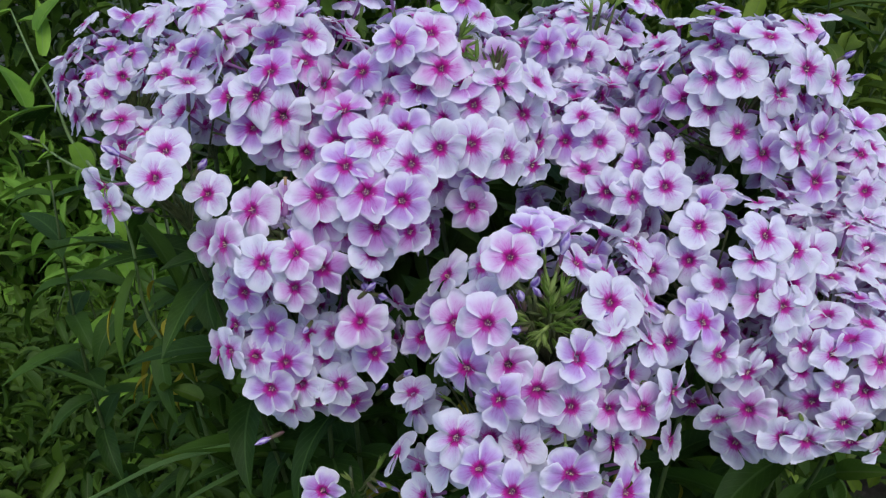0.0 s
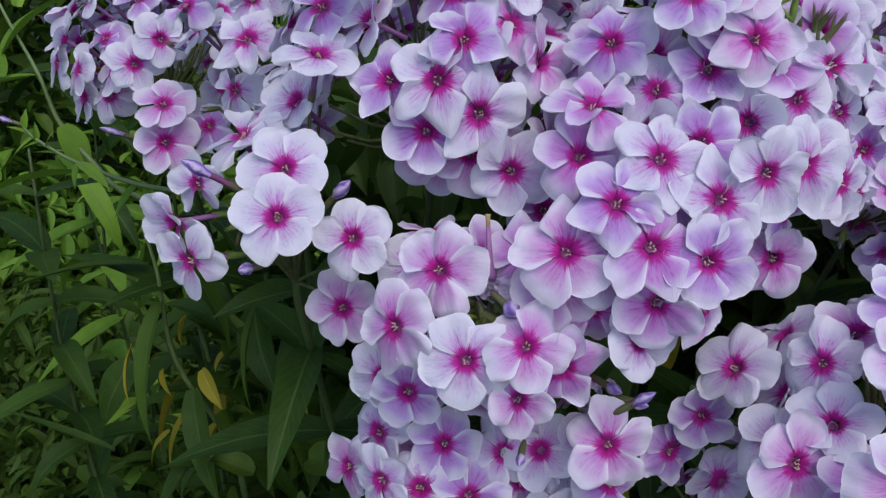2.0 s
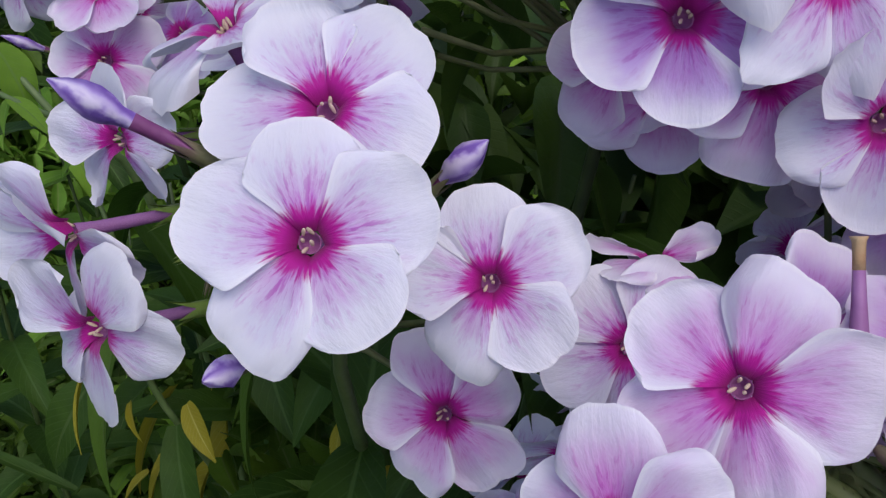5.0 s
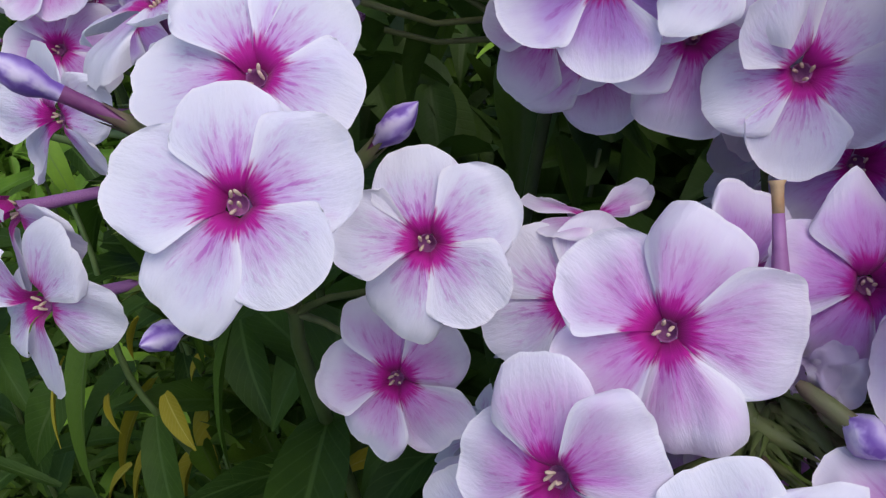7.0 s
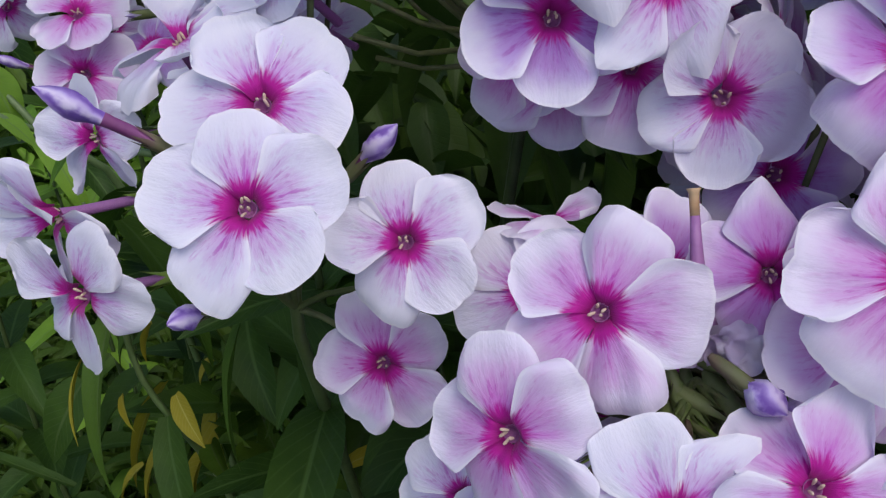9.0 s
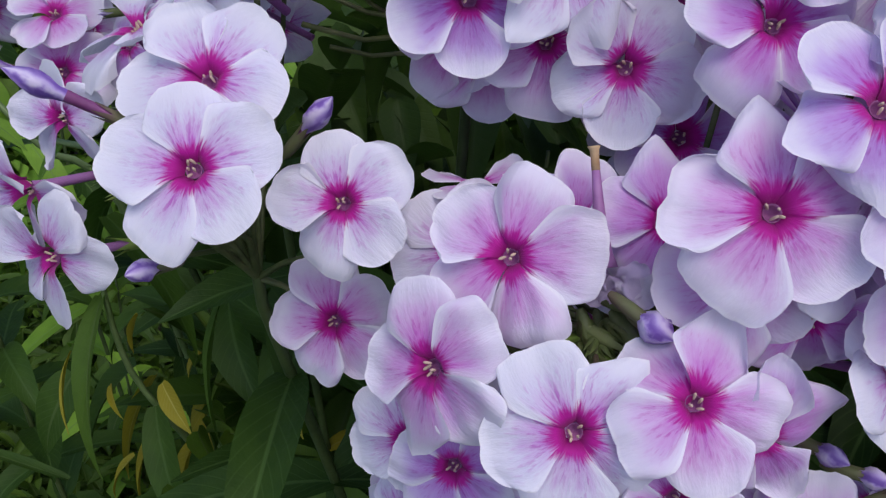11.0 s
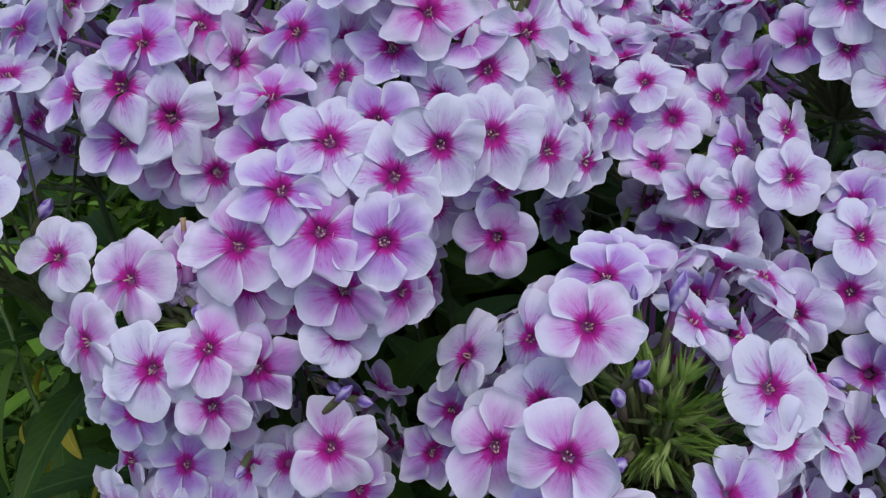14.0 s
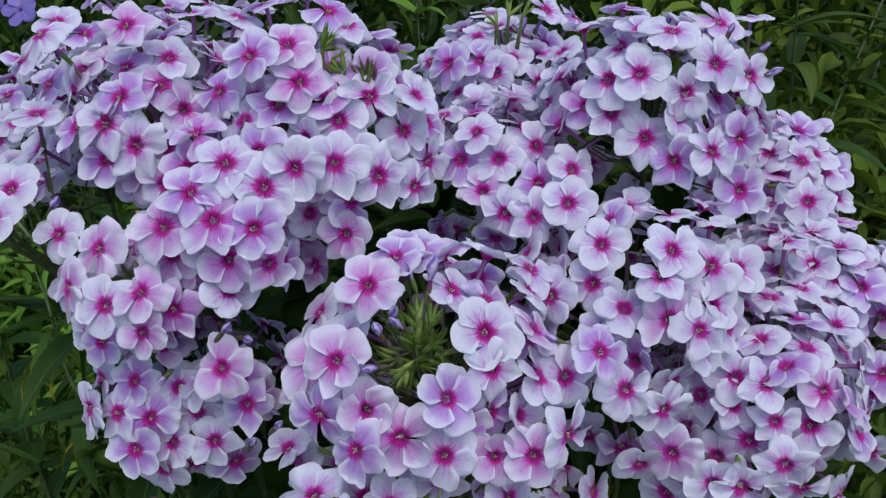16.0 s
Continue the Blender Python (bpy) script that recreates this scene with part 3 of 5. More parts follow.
def leafy(root, base, path, rng, meshes, start, stop, step, yellow=0.0, size=1.0, spin=None):
    """Opposite pairs of leaves along a stem, each pair turned a quarter against the next."""
    total = sum((path[i + 1] - path[i]).length for i in range(len(path) - 1))
    w = rng.uniform(0, 6.28) if spin is None else spin
    h = start
    while h < stop:
        k = h / total * (len(path) - 1)
        i = min(int(k), len(path) - 2)
        p = path[i].lerp(path[i + 1], k - i)
        for side in (0, math.pi):
            a = w + side + rng.uniform(-0.35, 0.35)
            pool = LEAVES_YELLOW if rng.random() < yellow * (1 - h / total) else meshes
            m = Matrix.Translation(p - Vector(base)) @ Matrix.Rotation(a, 4, "Z") @ Matrix.Rotation(rng.uniform(-0.45, 0.25), 4, "Y") @ Matrix.Scale(size * rng.uniform(0.75, 1.1), 4)
            part("leaf", rng.choice(pool), root, m)
        w += math.pi / 2 + rng.uniform(-0.3, 0.3)
        h += step * rng.uniform(0.8, 1.2)


def curve(a, b, bow, steps=8):
    a, b, bow = Vector(a), Vector(b), Vector(bow)
    return [a.lerp(b, i / steps) + bow * math.sin(math.pi * i / steps) for i in range(steps + 1)]


def phlox(label, foot, centre, rows, seed, fill=(), buds=3, leaves=0.07, styles=("round", "mid", "star", "star"), hues=(0, 0, 1, 1, 2, 0, 0, 1), tuft=()):
    """A flowering stem: foot on the soil, the heart of its panicle, its placed flowers
    (x, y, z and, where known, width, heading, lift and turn), and the rest of the dome filled in."""
    rng = random.Random(seed)
    base, centre = Vector(foot), Vector(centre)
    root = thing("phlox", base, label, "phlox", "flowering phlox stems of the clump")
    heart = centre - Vector((0, 0, 0.05))
    path = curve(base, heart, (rng.uniform(-0.03, 0.03), rng.uniform(-0.02, 0.03), 0))
    part("stem", tube_mesh("stem", [p - base for p in path + [centre]], [0.0030 - 0.00012 * i for i in range(len(path))] + [0.0016], STEM), root)
    leafy(root, base, path, rng, LEAVES, 0.12, (heart - base).length - 0.03, leaves, yellow=0.12)
    ends, placed = [], []
    for row in rows:
        at = Vector(row[:3])
        if len(row) > 3:
            size, n, roll = row[3], facing(row[4], row[5]), row[6]
        else:
            out = (at - centre).normalized()
            n = out * 0.85 + LIGHT_SIDE * 0.30 + Vector((rng.uniform(-0.2, 0.2), rng.uniform(-0.1, 0.1), rng.uniform(-0.2, 0.2)))
            while n.normalized().dot(LIGHT_SIDE) < 0.55:
                n += LIGHT_SIDE * 0.12
            size, roll = rng.uniform(0.036, 0.041), rng.uniform(0, 72)
        style, hue = rng.choice(styles), rng.choice(hues)
        if len(row) > 7 and isinstance(row[7], str):
            style, hue = row[7][1:], int(row[7][0])
        elif len(row) > 7:
            style, hue = ("round", "mid", "star")[row[7] // 10], row[7] % 10
        ends.append(flower(root, base, at, n, roll, size, rng, style, hue))
        placed.append(at)
        ALL_FLOWERS.append(at)
    SPREADS.append((root, base, centre, rng, placed, ends, fill, buds, tuft))
    return root


SPREADS = []


CLEAR = [
    (0.068, 0.440, 0.898),
    (0.068, 0.425, 0.915),
    (-0.098, 0.512, 0.922),
    (-0.041, 0.513, 0.879),
    (-0.052, 0.549, 0.861),
    (-0.051, 0.509, 0.869),
    (-0.062, 0.544, 0.851),
    (0.212, 0.583, 0.922),
    (0.220, 0.621, 0.909),
    (0.197, 0.586, 0.930),
    (0.204, 0.624, 0.918),
    (0.046, 0.536, 0.927),
    (0.042, 0.573, 0.914),
    (0.038, 0.611, 0.900),
    (0.064, 0.557, 0.924),
    (0.062, 0.595, 0.911),
    (0.060, 0.632, 0.898),
    (-0.146, 0.555, 0.942),
    (-0.142, 0.582, 0.929),
    (-0.136, 0.618, 0.912),
    (-0.130, 0.654, 0.895),
    (-0.131, 0.552, 0.940),
    (-0.124, 0.578, 0.926),
    (-0.115, 0.614, 0.908),
    (-0.105, 0.649, 0.890),
    (-0.158, 0.591, 0.941),
    (-0.155, 0.628, 0.926),
    (-0.153, 0.666, 0.911),
    (-0.159, 0.617, 0.945),
    (-0.157, 0.666, 0.928),
]
CLEAR += [
    (-0.109, 0.517, 0.959),
    (0.055, 0.727, 1.030),
    (0.053, 0.775, 1.035),
    (0.042, 0.734, 1.040),
    (0.068, 0.760, 1.042),
    (0.052, 0.690, 1.045),
    (-0.154, 0.715, 0.912),
    (0.182, 0.447, 0.801),
    (0.189, 0.481, 0.776),
    (0.082, 0.446, 0.861),
    (0.081, 0.480, 0.839),
    (-0.027, 0.514, 0.881),
    (-0.007, 0.544, 0.856),
    (0.242, 0.595, 0.921),
    (0.252, 0.633, 0.908),
    (0.021, 0.451, 0.821),
    (-0.034, 0.507, 0.867),
    (-0.036, 0.542, 0.848),
    (-0.039, 0.532, 0.872),
    (-0.041, 0.568, 0.854),
    (-0.158, 0.607, 0.927),
    (-0.155, 0.653, 0.906),
    (-0.153, 0.699, 0.886),
    (-0.131, 0.579, 0.920),
    (-0.125, 0.623, 0.897),
    (-0.043, 0.492, 0.791),
    (-0.046, 0.525, 0.767),
]


def fill_panicle(root, base, centre, rng, placed, ends, fill, buds, tuft):
    """The dome's flowers that are turned away, its buds, and the fine branches that carry all of them."""
    radius = sum((p - centre).length for p in placed) / max(1, len(placed))
    count, limit, flat, inner = fill[:4] if fill else (0, 0, 1, 0)
    near = 0.021
    if len(fill) > 4:
        radius, near = fill[4], fill[5]
    for k in range(count):
        z = 1 - 1.5 * (k + 0.5) / count
        a = 2.39996 * k
        d = Vector((math.cos(a) * math.sqrt(1 - z * z), math.sin(a) * math.sqrt(1 - z * z), z))
        if d.dot(LIGHT_SIDE) > limit or d.z < -0.4:
            continue
        at = centre + Vector((d.x, d.y, d.z * flat)) * radius * rng.uniform(0.86, 1.0)
        if any((at - p).length < near for p in ALL_FLOWERS) or any((at - Vector(c)).length < 0.036 for c in CLEAR):
            continue
        if any((at - c).length < 0.055 for _, _, c, *_ in SPREADS if c is not centre):
            continue
        n = d * 0.8 + TURNED + Vector((rng.uniform(-0.35, 0.35), rng.uniform(-0.3, 0.3), rng.uniform(-0.25, 0.3)))
        ends.append(crowded_flower(root, base, at, n, d, rng))
    for k in range(inner):
        z = 1 - 1.7 * (k + 0.5) / inner
        a = 2.39996 * k + 1.0
        d = Vector((math.cos(a) * math.sqrt(1 - z * z), math.sin(a) * math.sqrt(1 - z * z), z))
        at = centre + d * radius * rng.uniform(0.76, 0.92)
        if d.dot(LIGHT_SIDE) < -0.1 or any((at - p).length < 0.0165 for p in ALL_FLOWERS) or any((at - Vector(c)).length < 0.036 for c in CLEAR):
            continue
        n = d * 0.7 + TURNED * 0.5 + Vector((rng.uniform(-0.6, 0.6), rng.uniform(-0.2, 0.3), rng.uniform(-0.5, 0.45)))
        ends.append(crowded_flower(root, base, at, n, d, rng))
    for _ in range(buds):
        d = Vector((rng.uniform(-1, 1), rng.uniform(-1, 0.3), rng.uniform(-0.5, 0.9))).normalized()
        at = centre + d * radius * rng.uniform(0.55, 0.72)
        ends.append(bud(root, base, at, d, rng, None, rng.uniform(0.85, 1.15)))
    for x, y, z, lx, ly, lz, number, wide, pool in tuft:
        tip, lean = Vector((x, y, z)), Vector((lx, ly, lz)).normalized()
        for _ in range(max(1, number // 4)):
            out = (lean * 0.6 + Vector((rng.gauss(0, 1), rng.gauss(0, 1), rng.gauss(0, 1))).normalized()).normalized()
            node = tip - lean * wide * 0.5 + out * rng.uniform(0.45, 0.95) * wide
            for _ in range(4):
                d = (out * 0.9 + Vector((rng.uniform(-0.6, 0.6), rng.uniform(-0.6, 0.6), rng.uniform(-0.35, 0.65)))).normalized()
                size = rng.uniform(0.55, 1.15)
                at = node + d * 0.010 * size
                if any((at + d * 0.004 - p).length < 0.018 for p in placed):
                    continue
                part("calyx", rng.choice(pool), root, frame_from(at - base, d, rng.uniform(0, 360), size))
                ends.append(at - d * 0.009 * size)
    runs = []
    for e in ends:
        heart = centre if (e - centre).length < 0.085 else e + (centre - e).normalized() * 0.075
        node = heart + (e - heart) * 0.25 - Vector((0, 0, 0.022 + 0.01 * rng.random()))
        mid = node.lerp(e, 0.55) + Vector((rng.uniform(-0.003, 0.003), rng.uniform(-0.003, 0.003), -0.003))
        runs.append(([p - base for p in (heart - Vector((0, 0, 0.04)), node, mid, e)], [0.0013, 0.0010, 0.0008, 0.0009]))
    if runs:
        tagged(part("branchwork", merge_tubes("branchwork", runs, CALYX_DULL, 5), root), kind="stuff")


# ---- the soil ----
def soil():
    n, verts, faces = 60, [], []
    for i in range(n + 1):
        for j in range(n + 1):
            x, y = -3 + 6 * i / n, -2 + 6 * j / n
            verts.append((x, y, 0.02 * noise.noise((x * 2.2, y * 2.2, 0)) + 0.012 * noise.noise((x * 9, y * 9, 3)) - 0.02))
    for i in range(n):
        for j in range(n):
            a = i * (n + 1) + j
            faces.append((a, a + n + 1, a + n + 2, a + 1))
    rim = [k for k in range(n + 1)] + [(n + 1) * i + n for i in range(1, n + 1)] + [(n + 1) * n + j for j in range(n - 1, -1, -1)] + [(n + 1) * i for i in range(n - 1, 0, -1)]
    outer = len(verts)
    for k in rim:
        v = verts[k]
        verts.append(((v[0]) * 30, (v[1] - 1) * 30 + 1, -0.02))
    for i in range(len(rim)):
        j = (i + 1) % len(rim)
        faces.append((rim[i], rim[j], outer + j, outer + i))
    return tagged(new("ground", mesh_from("ground", verts, faces, SOIL)), "dark crumbly garden soil with mossy patches", "soil", kind="structure")


soil()

# ---- where the flowers stand: x, y, z and, for those turned otherwise, width, heading, lift, turn ----
HEAD_A1 = [
    (-0.132, 0.549, 0.976, 0.0396, -7, 31, -90, 1), (-0.148, 0.553, 0.997), (-0.113, 0.574, 1.055), (-0.12, 0.577, 1.029), (-0.094, 0.586, 1.032),
    (-0.095, 0.568, 1.018), (-0.155, 0.593, 1.027), (-0.128, 0.548, 0.999, 0.044, -4, 28, 74, 20), (-0.11, 0.546, 0.985, 0.0407, 2, 19, 82, 20),
    (-0.164, 0.565, 1.054), (-0.178, 0.589, 1.019), (-0.117, 0.553, 1.015), (-0.18, 0.624, 0.983), (-0.061, 0.645, 1.05), (-0.096, 0.656, 1.053),
    (-0.118, 0.667, 1.057), (-0.165, 0.671, 1.069), (-0.149, 0.672, 0.991), (-0.131, 0.658, 0.98), (-0.099, 0.71, 1.054), (-0.064, 0.71, 1.05),
    (-0.122, 0.71, 1.029), (-0.084, 0.724, 1.034),
]
HEAD_A1 += [
    (-0.124, 0.578, 0.952, 0.0374, -8, 27, -83, "2RRQRR"), (-0.133, 0.581, 0.956, 0.033, -11, 30, -126, "2RRRQR"),
    (-0.112, 0.555, 0.963, 0.0363, -8, 27, -88, "2QRRRR"),
]
HEAD_A2 = [
    (-0.055, 0.554, 1.014), (-0.029, 0.539, 1.037), (-0.008, 0.55, 1.041), (-0.001, 0.536, 1.021), (-0.016, 0.541, 1.007), (-0.038, 0.538, 0.999),
    (-0.025, 0.513, 0.986), (-0.002, 0.5, 0.978), (0.025, 0.583, 1.047), (0.039, 0.547, 1.008, 0.0396, 20, 32, 90),
    (0.021, 0.533, 0.997, 0.0418, 6, 33, 95), (0.019, 0.512, 0.977, 0.044, 6, 24, 70, 10), (0.043, 0.523, 0.964, 0.0418, 23, 14, 70),
    (0.057, 0.561, 0.982), (0.07, 0.597, 0.978), (0.07, 0.573, 0.958), (0.02, 0.52, 0.929, 0.0396, 2, 19, 82), (0.024, 0.527, 0.948),
    (0.063, 0.541, 0.951), (0.013, 0.586, 1.056), (0.051, 0.599, 1.005), (0.044, 0.607, 1.024), (0.061, 0.647, 0.989),
]
HEAD_A2 += [
    (-0.041, 0.649, 1.057), (-0.009, 0.642, 1.063), (0.032, 0.622, 1.036), (0.05, 0.623, 1.01), (0.031, 0.655, 1.011), (-0.039, 0.682, 1.032),
]
HEAD_A3 = [
    (-0.08, 0.488, 0.95, 0.0410, -4, 34, 95, "2PQQRP"), (-0.062, 0.492, 0.969, 0.040, -3, 45, 53, "1QRPPN"), (-0.049, 0.483, 0.955, 0.0405, -3, 35, 2, "3PQPQP"),
    (-0.095, 0.474, 0.916, 0.0380, -4, 38, 62, "2PDQRQ"), (-0.118, 0.476, 0.908, 0.0385, -11, 29, 52, "0PQRRQ"), (-0.146, 0.493, 0.913, 0.0395, -46, 22, 52, "2QRRPQ"),
    (-0.095, 0.543, 0.96, 0.0400, -11, 26, -91, "0RRRFR"), (-0.071, 0.521, 0.976, 0.0385, 0, 37, 92, "3QRQRR"), (-0.128, 0.504, 0.933, 0.0395, -30, 32, 85, "2QRQQQ"),
    (-0.066, 0.53, 0.994), (-0.043, 0.505, 0.982, 0.0430, 13, 48, 55, "0RRPPQ"), (-0.02, 0.495, 0.969, 0.0425, 12, 27, 88, "0PPNRR"),
]
HEAD_A3 += [
    (-0.026, 0.482, 0.949, 0.0396, 6, 25, 33, "1RRQRR"), (-0.079, 0.477, 0.903), (-0.14, 0.506, 0.869, 0.036, -14, 20, 30, "1RRQRR"), (-0.080, 0.496, 0.930, 0.040, -4, 30, 36, "2RQRRR"),
    (-0.043, 0.483, 0.93, 0.0396, -5, 4, -93, 13), (-0.021, 0.487, 0.925), (-0.009, 0.554, 0.895), (-0.151, 0.515, 0.871, 0.036, -22, 16, 60, "0QRRRQ"),
    (-0.056, 0.475, 0.864, 0.0396, 0, 26, 80), (-0.097, 0.471, 0.892, 0.0341, -4, 17, -93, 12),
    (-0.065, 0.492, 0.921, 0.0363, -7, 11, -81, 13), (-0.092, 0.511, 0.9355, 0.0345, -8, 34, 98, "3PQQRQ"), (-0.1086, 0.523, 0.9286, 0.0330, -8, 30, 80, "3QRQRQ"),
    (-0.136, 0.532, 0.918, 0.037, -10, 30, 61, "0RRRRQ"), (-0.13, 0.545, 0.929, 0.0264, 131, 83, -131),
]
HEAD_A3 += [
    (-0.079, 0.543, 0.941, 0.0374, -7, 24, -67, 11),
]
HEAD_B = [
    (-0.054, 0.498, 0.844, 0.0396, -1, 28, 78), (-0.095, 0.502, 0.836, 0.0352, -4, 28, 29), (-0.048, 0.486, 0.831, 0.0374, 6, 24, 55),
    (-0.123, 0.502, 0.842), (-0.134, 0.492, 0.825), (-0.112, 0.489, 0.822, 0.0396, -1, 22, 68), (-0.086, 0.501, 0.818),
    (-0.074, 0.489, 0.803, 0.0374, 2, 16, 57), (-0.153, 0.519, 0.834), (-0.152, 0.494, 0.828), (-0.123, 0.483, 0.803), (-0.112, 0.494, 0.78),
    (-0.094, 0.498, 0.781), (-0.117, 0.501, 0.775), (-0.124, 0.496, 0.791), (-0.067, 0.503, 0.777), (-0.168, 0.523, 0.809),
]
HEAD_J = [
    (-0.170, 0.543, 0.890, 0.0365, -11, 33, 32, "2RQRQQ"), (-0.192, 0.538, 0.963, 0.0392, -5, 50, 50, "0RRRRR"), (-0.193, 0.514, 0.952, 0.0374, -4, 36, 96, "0RRQRR"),
    (-0.164, 0.53, 0.934, 0.0364, -15, 35, 36, "0RRRQR"), (-0.213, 0.565, 0.967, 0.0395, -60, 68, 76, "0QNPQR"), (-0.2335, 0.556, 0.9475, 0.0290, -54, 10, 100, "0RFRDD"),
    (-0.2408, 0.543, 0.935, 0.0360, -54, 6, 132, "0FFRDF"), (-0.2337, 0.5295, 0.9232, 0.0355, -48, 14, 74, "0RFRRD"), (-0.207, 0.609, 0.962),
    (-0.194, 0.618, 0.97, 0.0363, -23, 29, -48), (-0.178, 0.565, 1.004), (-0.214, 0.625, 0.942),
]
HEAD_K = [
    (-0.33, 0.745, 0.926, 0.0396, -11, 37, 27), (-0.31, 0.772, 0.982), (-0.307, 0.732, 0.95), (-0.29, 0.772, 1.012), (-0.339, 0.791, 1.002),
    (-0.265, 0.798, 1.014), (-0.332, 0.76, 0.959), (-0.373, 0.781, 0.936), (-0.289, 0.732, 0.966),
]
HEAD_K2 = [
    (-0.258, 0.7, 0.922, 0.0363, -23, 41, 113), (-0.282, 0.687, 0.916, 0.0418, -3, 29, 98), (-0.235, 0.671, 0.954, 0.0385, -45, 26, 88),
    (-0.282, 0.695, 0.937, 0.0385, 5, 58, 77), (-0.198, 0.662, 1.052), (-0.235, 0.672, 1.026), (-0.259, 0.682, 0.998), (-0.221, 0.643, 0.99),
    (-0.22, 0.668, 1.005), (-0.192, 0.664, 0.938), (-0.179, 0.66, 1.043), (-0.232, 0.715, 1.025), (-0.218, 0.703, 0.995), (-0.261, 0.716, 0.976),
    (-0.183, 0.729, 1.054), (-0.138, 0.725, 1.041), (-0.178, 0.742, 1.032),
]
HEAD_C = [
    (0.003, 0.497, 0.887), (0.041, 0.446, 0.927, 0.0375, 0, 39, 41, "2RRRPQ"), (0.026, 0.41, 0.902, 0.0374, -4, 28, 39, 12), (0.014, 0.409, 0.871),
    (0.039, 0.41, 0.873, 0.0396, 2, 22, 37, 12), (0.033, 0.397, 0.857), (0.056, 0.401, 0.861), (0.078, 0.406, 0.845, 0.0374, -1, 22, 118),
    (0.104, 0.418, 0.835, 0.0363, 8, 21, 74), (0.125, 0.416, 0.836, 0.0374, 8, 21, 64), (0.105, 0.424, 0.885, 0.033, 21, 20, 51),
    (0.102, 0.428, 0.856), (0.089, 0.422, 0.858), (0.128, 0.474, 0.875), (0.146, 0.449, 0.864, 0.0385, 15, 21, 72), (0.132, 0.506, 0.906),
    (0.1, 0.499, 0.905, 0.0374, 4, 45, 75),
]
HEAD_C += [
    (0.085, 0.463, 0.914, 0.034, 62, 50, 20, "0RQRRQ"), (0.102, 0.434, 0.902), (0.104, 0.466, 0.905), (0.144, 0.422, 0.844), (0.165, 0.446, 0.881, 0.0374, 10, 33, 53),
    (0.072, 0.362, 0.831), (0.054, 0.473, 0.931), (0.065, 0.484, 0.932), (0.074, 0.418, 0.82), (0.007, 0.442, 0.883, 0.0407, -3, 32, 71, 12),
    (0.025, 0.472, 0.908, 0.0363, -35, 32, 92, 10), (-0.005, 0.501, 0.857, 0.033, -10, 7, 26),
]
HEAD_E = [
    (0.16, 0.549, 0.932, 0.0374, 9, 27, 69), (0.197, 0.553, 0.926), (0.176, 0.513, 0.917, 0.0374, 4, 39, 86),
    (0.212, 0.487, 0.922, 0.0374, 12, 42, 93), (0.275, 0.551, 0.891), (0.144, 0.5, 0.89), (0.17, 0.505, 0.895),
    (0.18, 0.45, 0.853, 0.0352, 8, 21, 94), (0.203, 0.454, 0.837), (0.208, 0.472, 0.885, 0.0396, 8, 21, 54), (0.204, 0.478, 0.91, 0.0374, 17, 58, -7),
    (0.239, 0.498, 0.906), (0.25, 0.502, 0.878), (0.226, 0.471, 0.878), (0.251, 0.499, 0.864), (0.193, 0.465, 0.791), (0.239, 0.507, 0.837),
    (0.17, 0.522, 0.774), (0.191, 0.511, 0.771), (0.126, 0.537, 0.842), (0.232, 0.611, 0.881),
]
HEAD_I = [
    (0.312, 0.575, 0.889), (0.294, 0.547, 0.859), (0.318, 0.558, 0.86), (0.265, 0.499, 0.839), (0.269, 0.476, 0.837, 0.0363, 18, 23, 36),
    (0.252, 0.479, 0.821, 0.033, 2, 22, 97), (0.275, 0.471, 0.814, 0.033, 11, 21, 3), (0.304, 0.5, 0.83), (0.306, 0.48, 0.828), (0.339, 0.532, 0.824),
    (0.237, 0.497, 0.818), (0.298, 0.475, 0.807), (0.339, 0.566, 0.847), (0.36, 0.55, 0.824), (0.262, 0.476, 0.797), (0.355, 0.522, 0.781),
    (0.211, 0.46, 0.802), (0.233, 0.449, 0.788), (0.248, 0.445, 0.788), (0.278, 0.458, 0.792), (0.308, 0.487, 0.779), (0.306, 0.593, 0.829),
    (0.213, 0.475, 0.761), (0.226, 0.461, 0.776), (0.299, 0.478, 0.759), (0.337, 0.502, 0.734),
]
HEAD_I += [
    (0.249, 0.519, 0.786),
]
HEAD_D = [
    (0.23, 0.582, 1.032, 0.0418, 17, 58, 1), (0.202, 0.609, 1.02), (0.188, 0.57, 1.006, 0.0374, -4, 28, 59), (0.207, 0.567, 1.009, 0.0396, 3, 33, 16),
    (0.235, 0.561, 0.997, 0.0374, 11, 21, 93), (0.255, 0.571, 1.012, 0.0396, 15, 26, 52), (0.267, 0.609, 1.032),
    (0.19, 0.569, 0.985, 0.0374, -1, 19, 78), (0.211, 0.563, 0.969, 0.0396, 6, 24, 40), (0.228, 0.555, 0.955, 0.0385, 5, 22, 80),
    (0.249, 0.546, 0.962, 0.0374, 19, 26, 66), (0.27, 0.56, 0.966), (0.279, 0.578, 1.002), (0.273, 0.561, 0.931, 0.0396, 15, 21, 92),
    (0.304, 0.586, 0.912), (0.174, 0.683, 0.96),
]
HEAD_D += [
    (0.196, 0.658, 1.003), (0.195, 0.688, 0.917), (0.22, 0.65, 0.9), (0.278, 0.645, 0.907), (0.26, 0.672, 0.952), (0.217, 0.711, 0.948),
    (0.219, 0.691, 0.927),
]
HEAD_F = [
    (0.344, 0.639, 0.925), (0.341, 0.615, 0.902), (0.358, 0.684, 0.911), (0.311, 0.729, 1.008), (0.33, 0.735, 1.019),
]
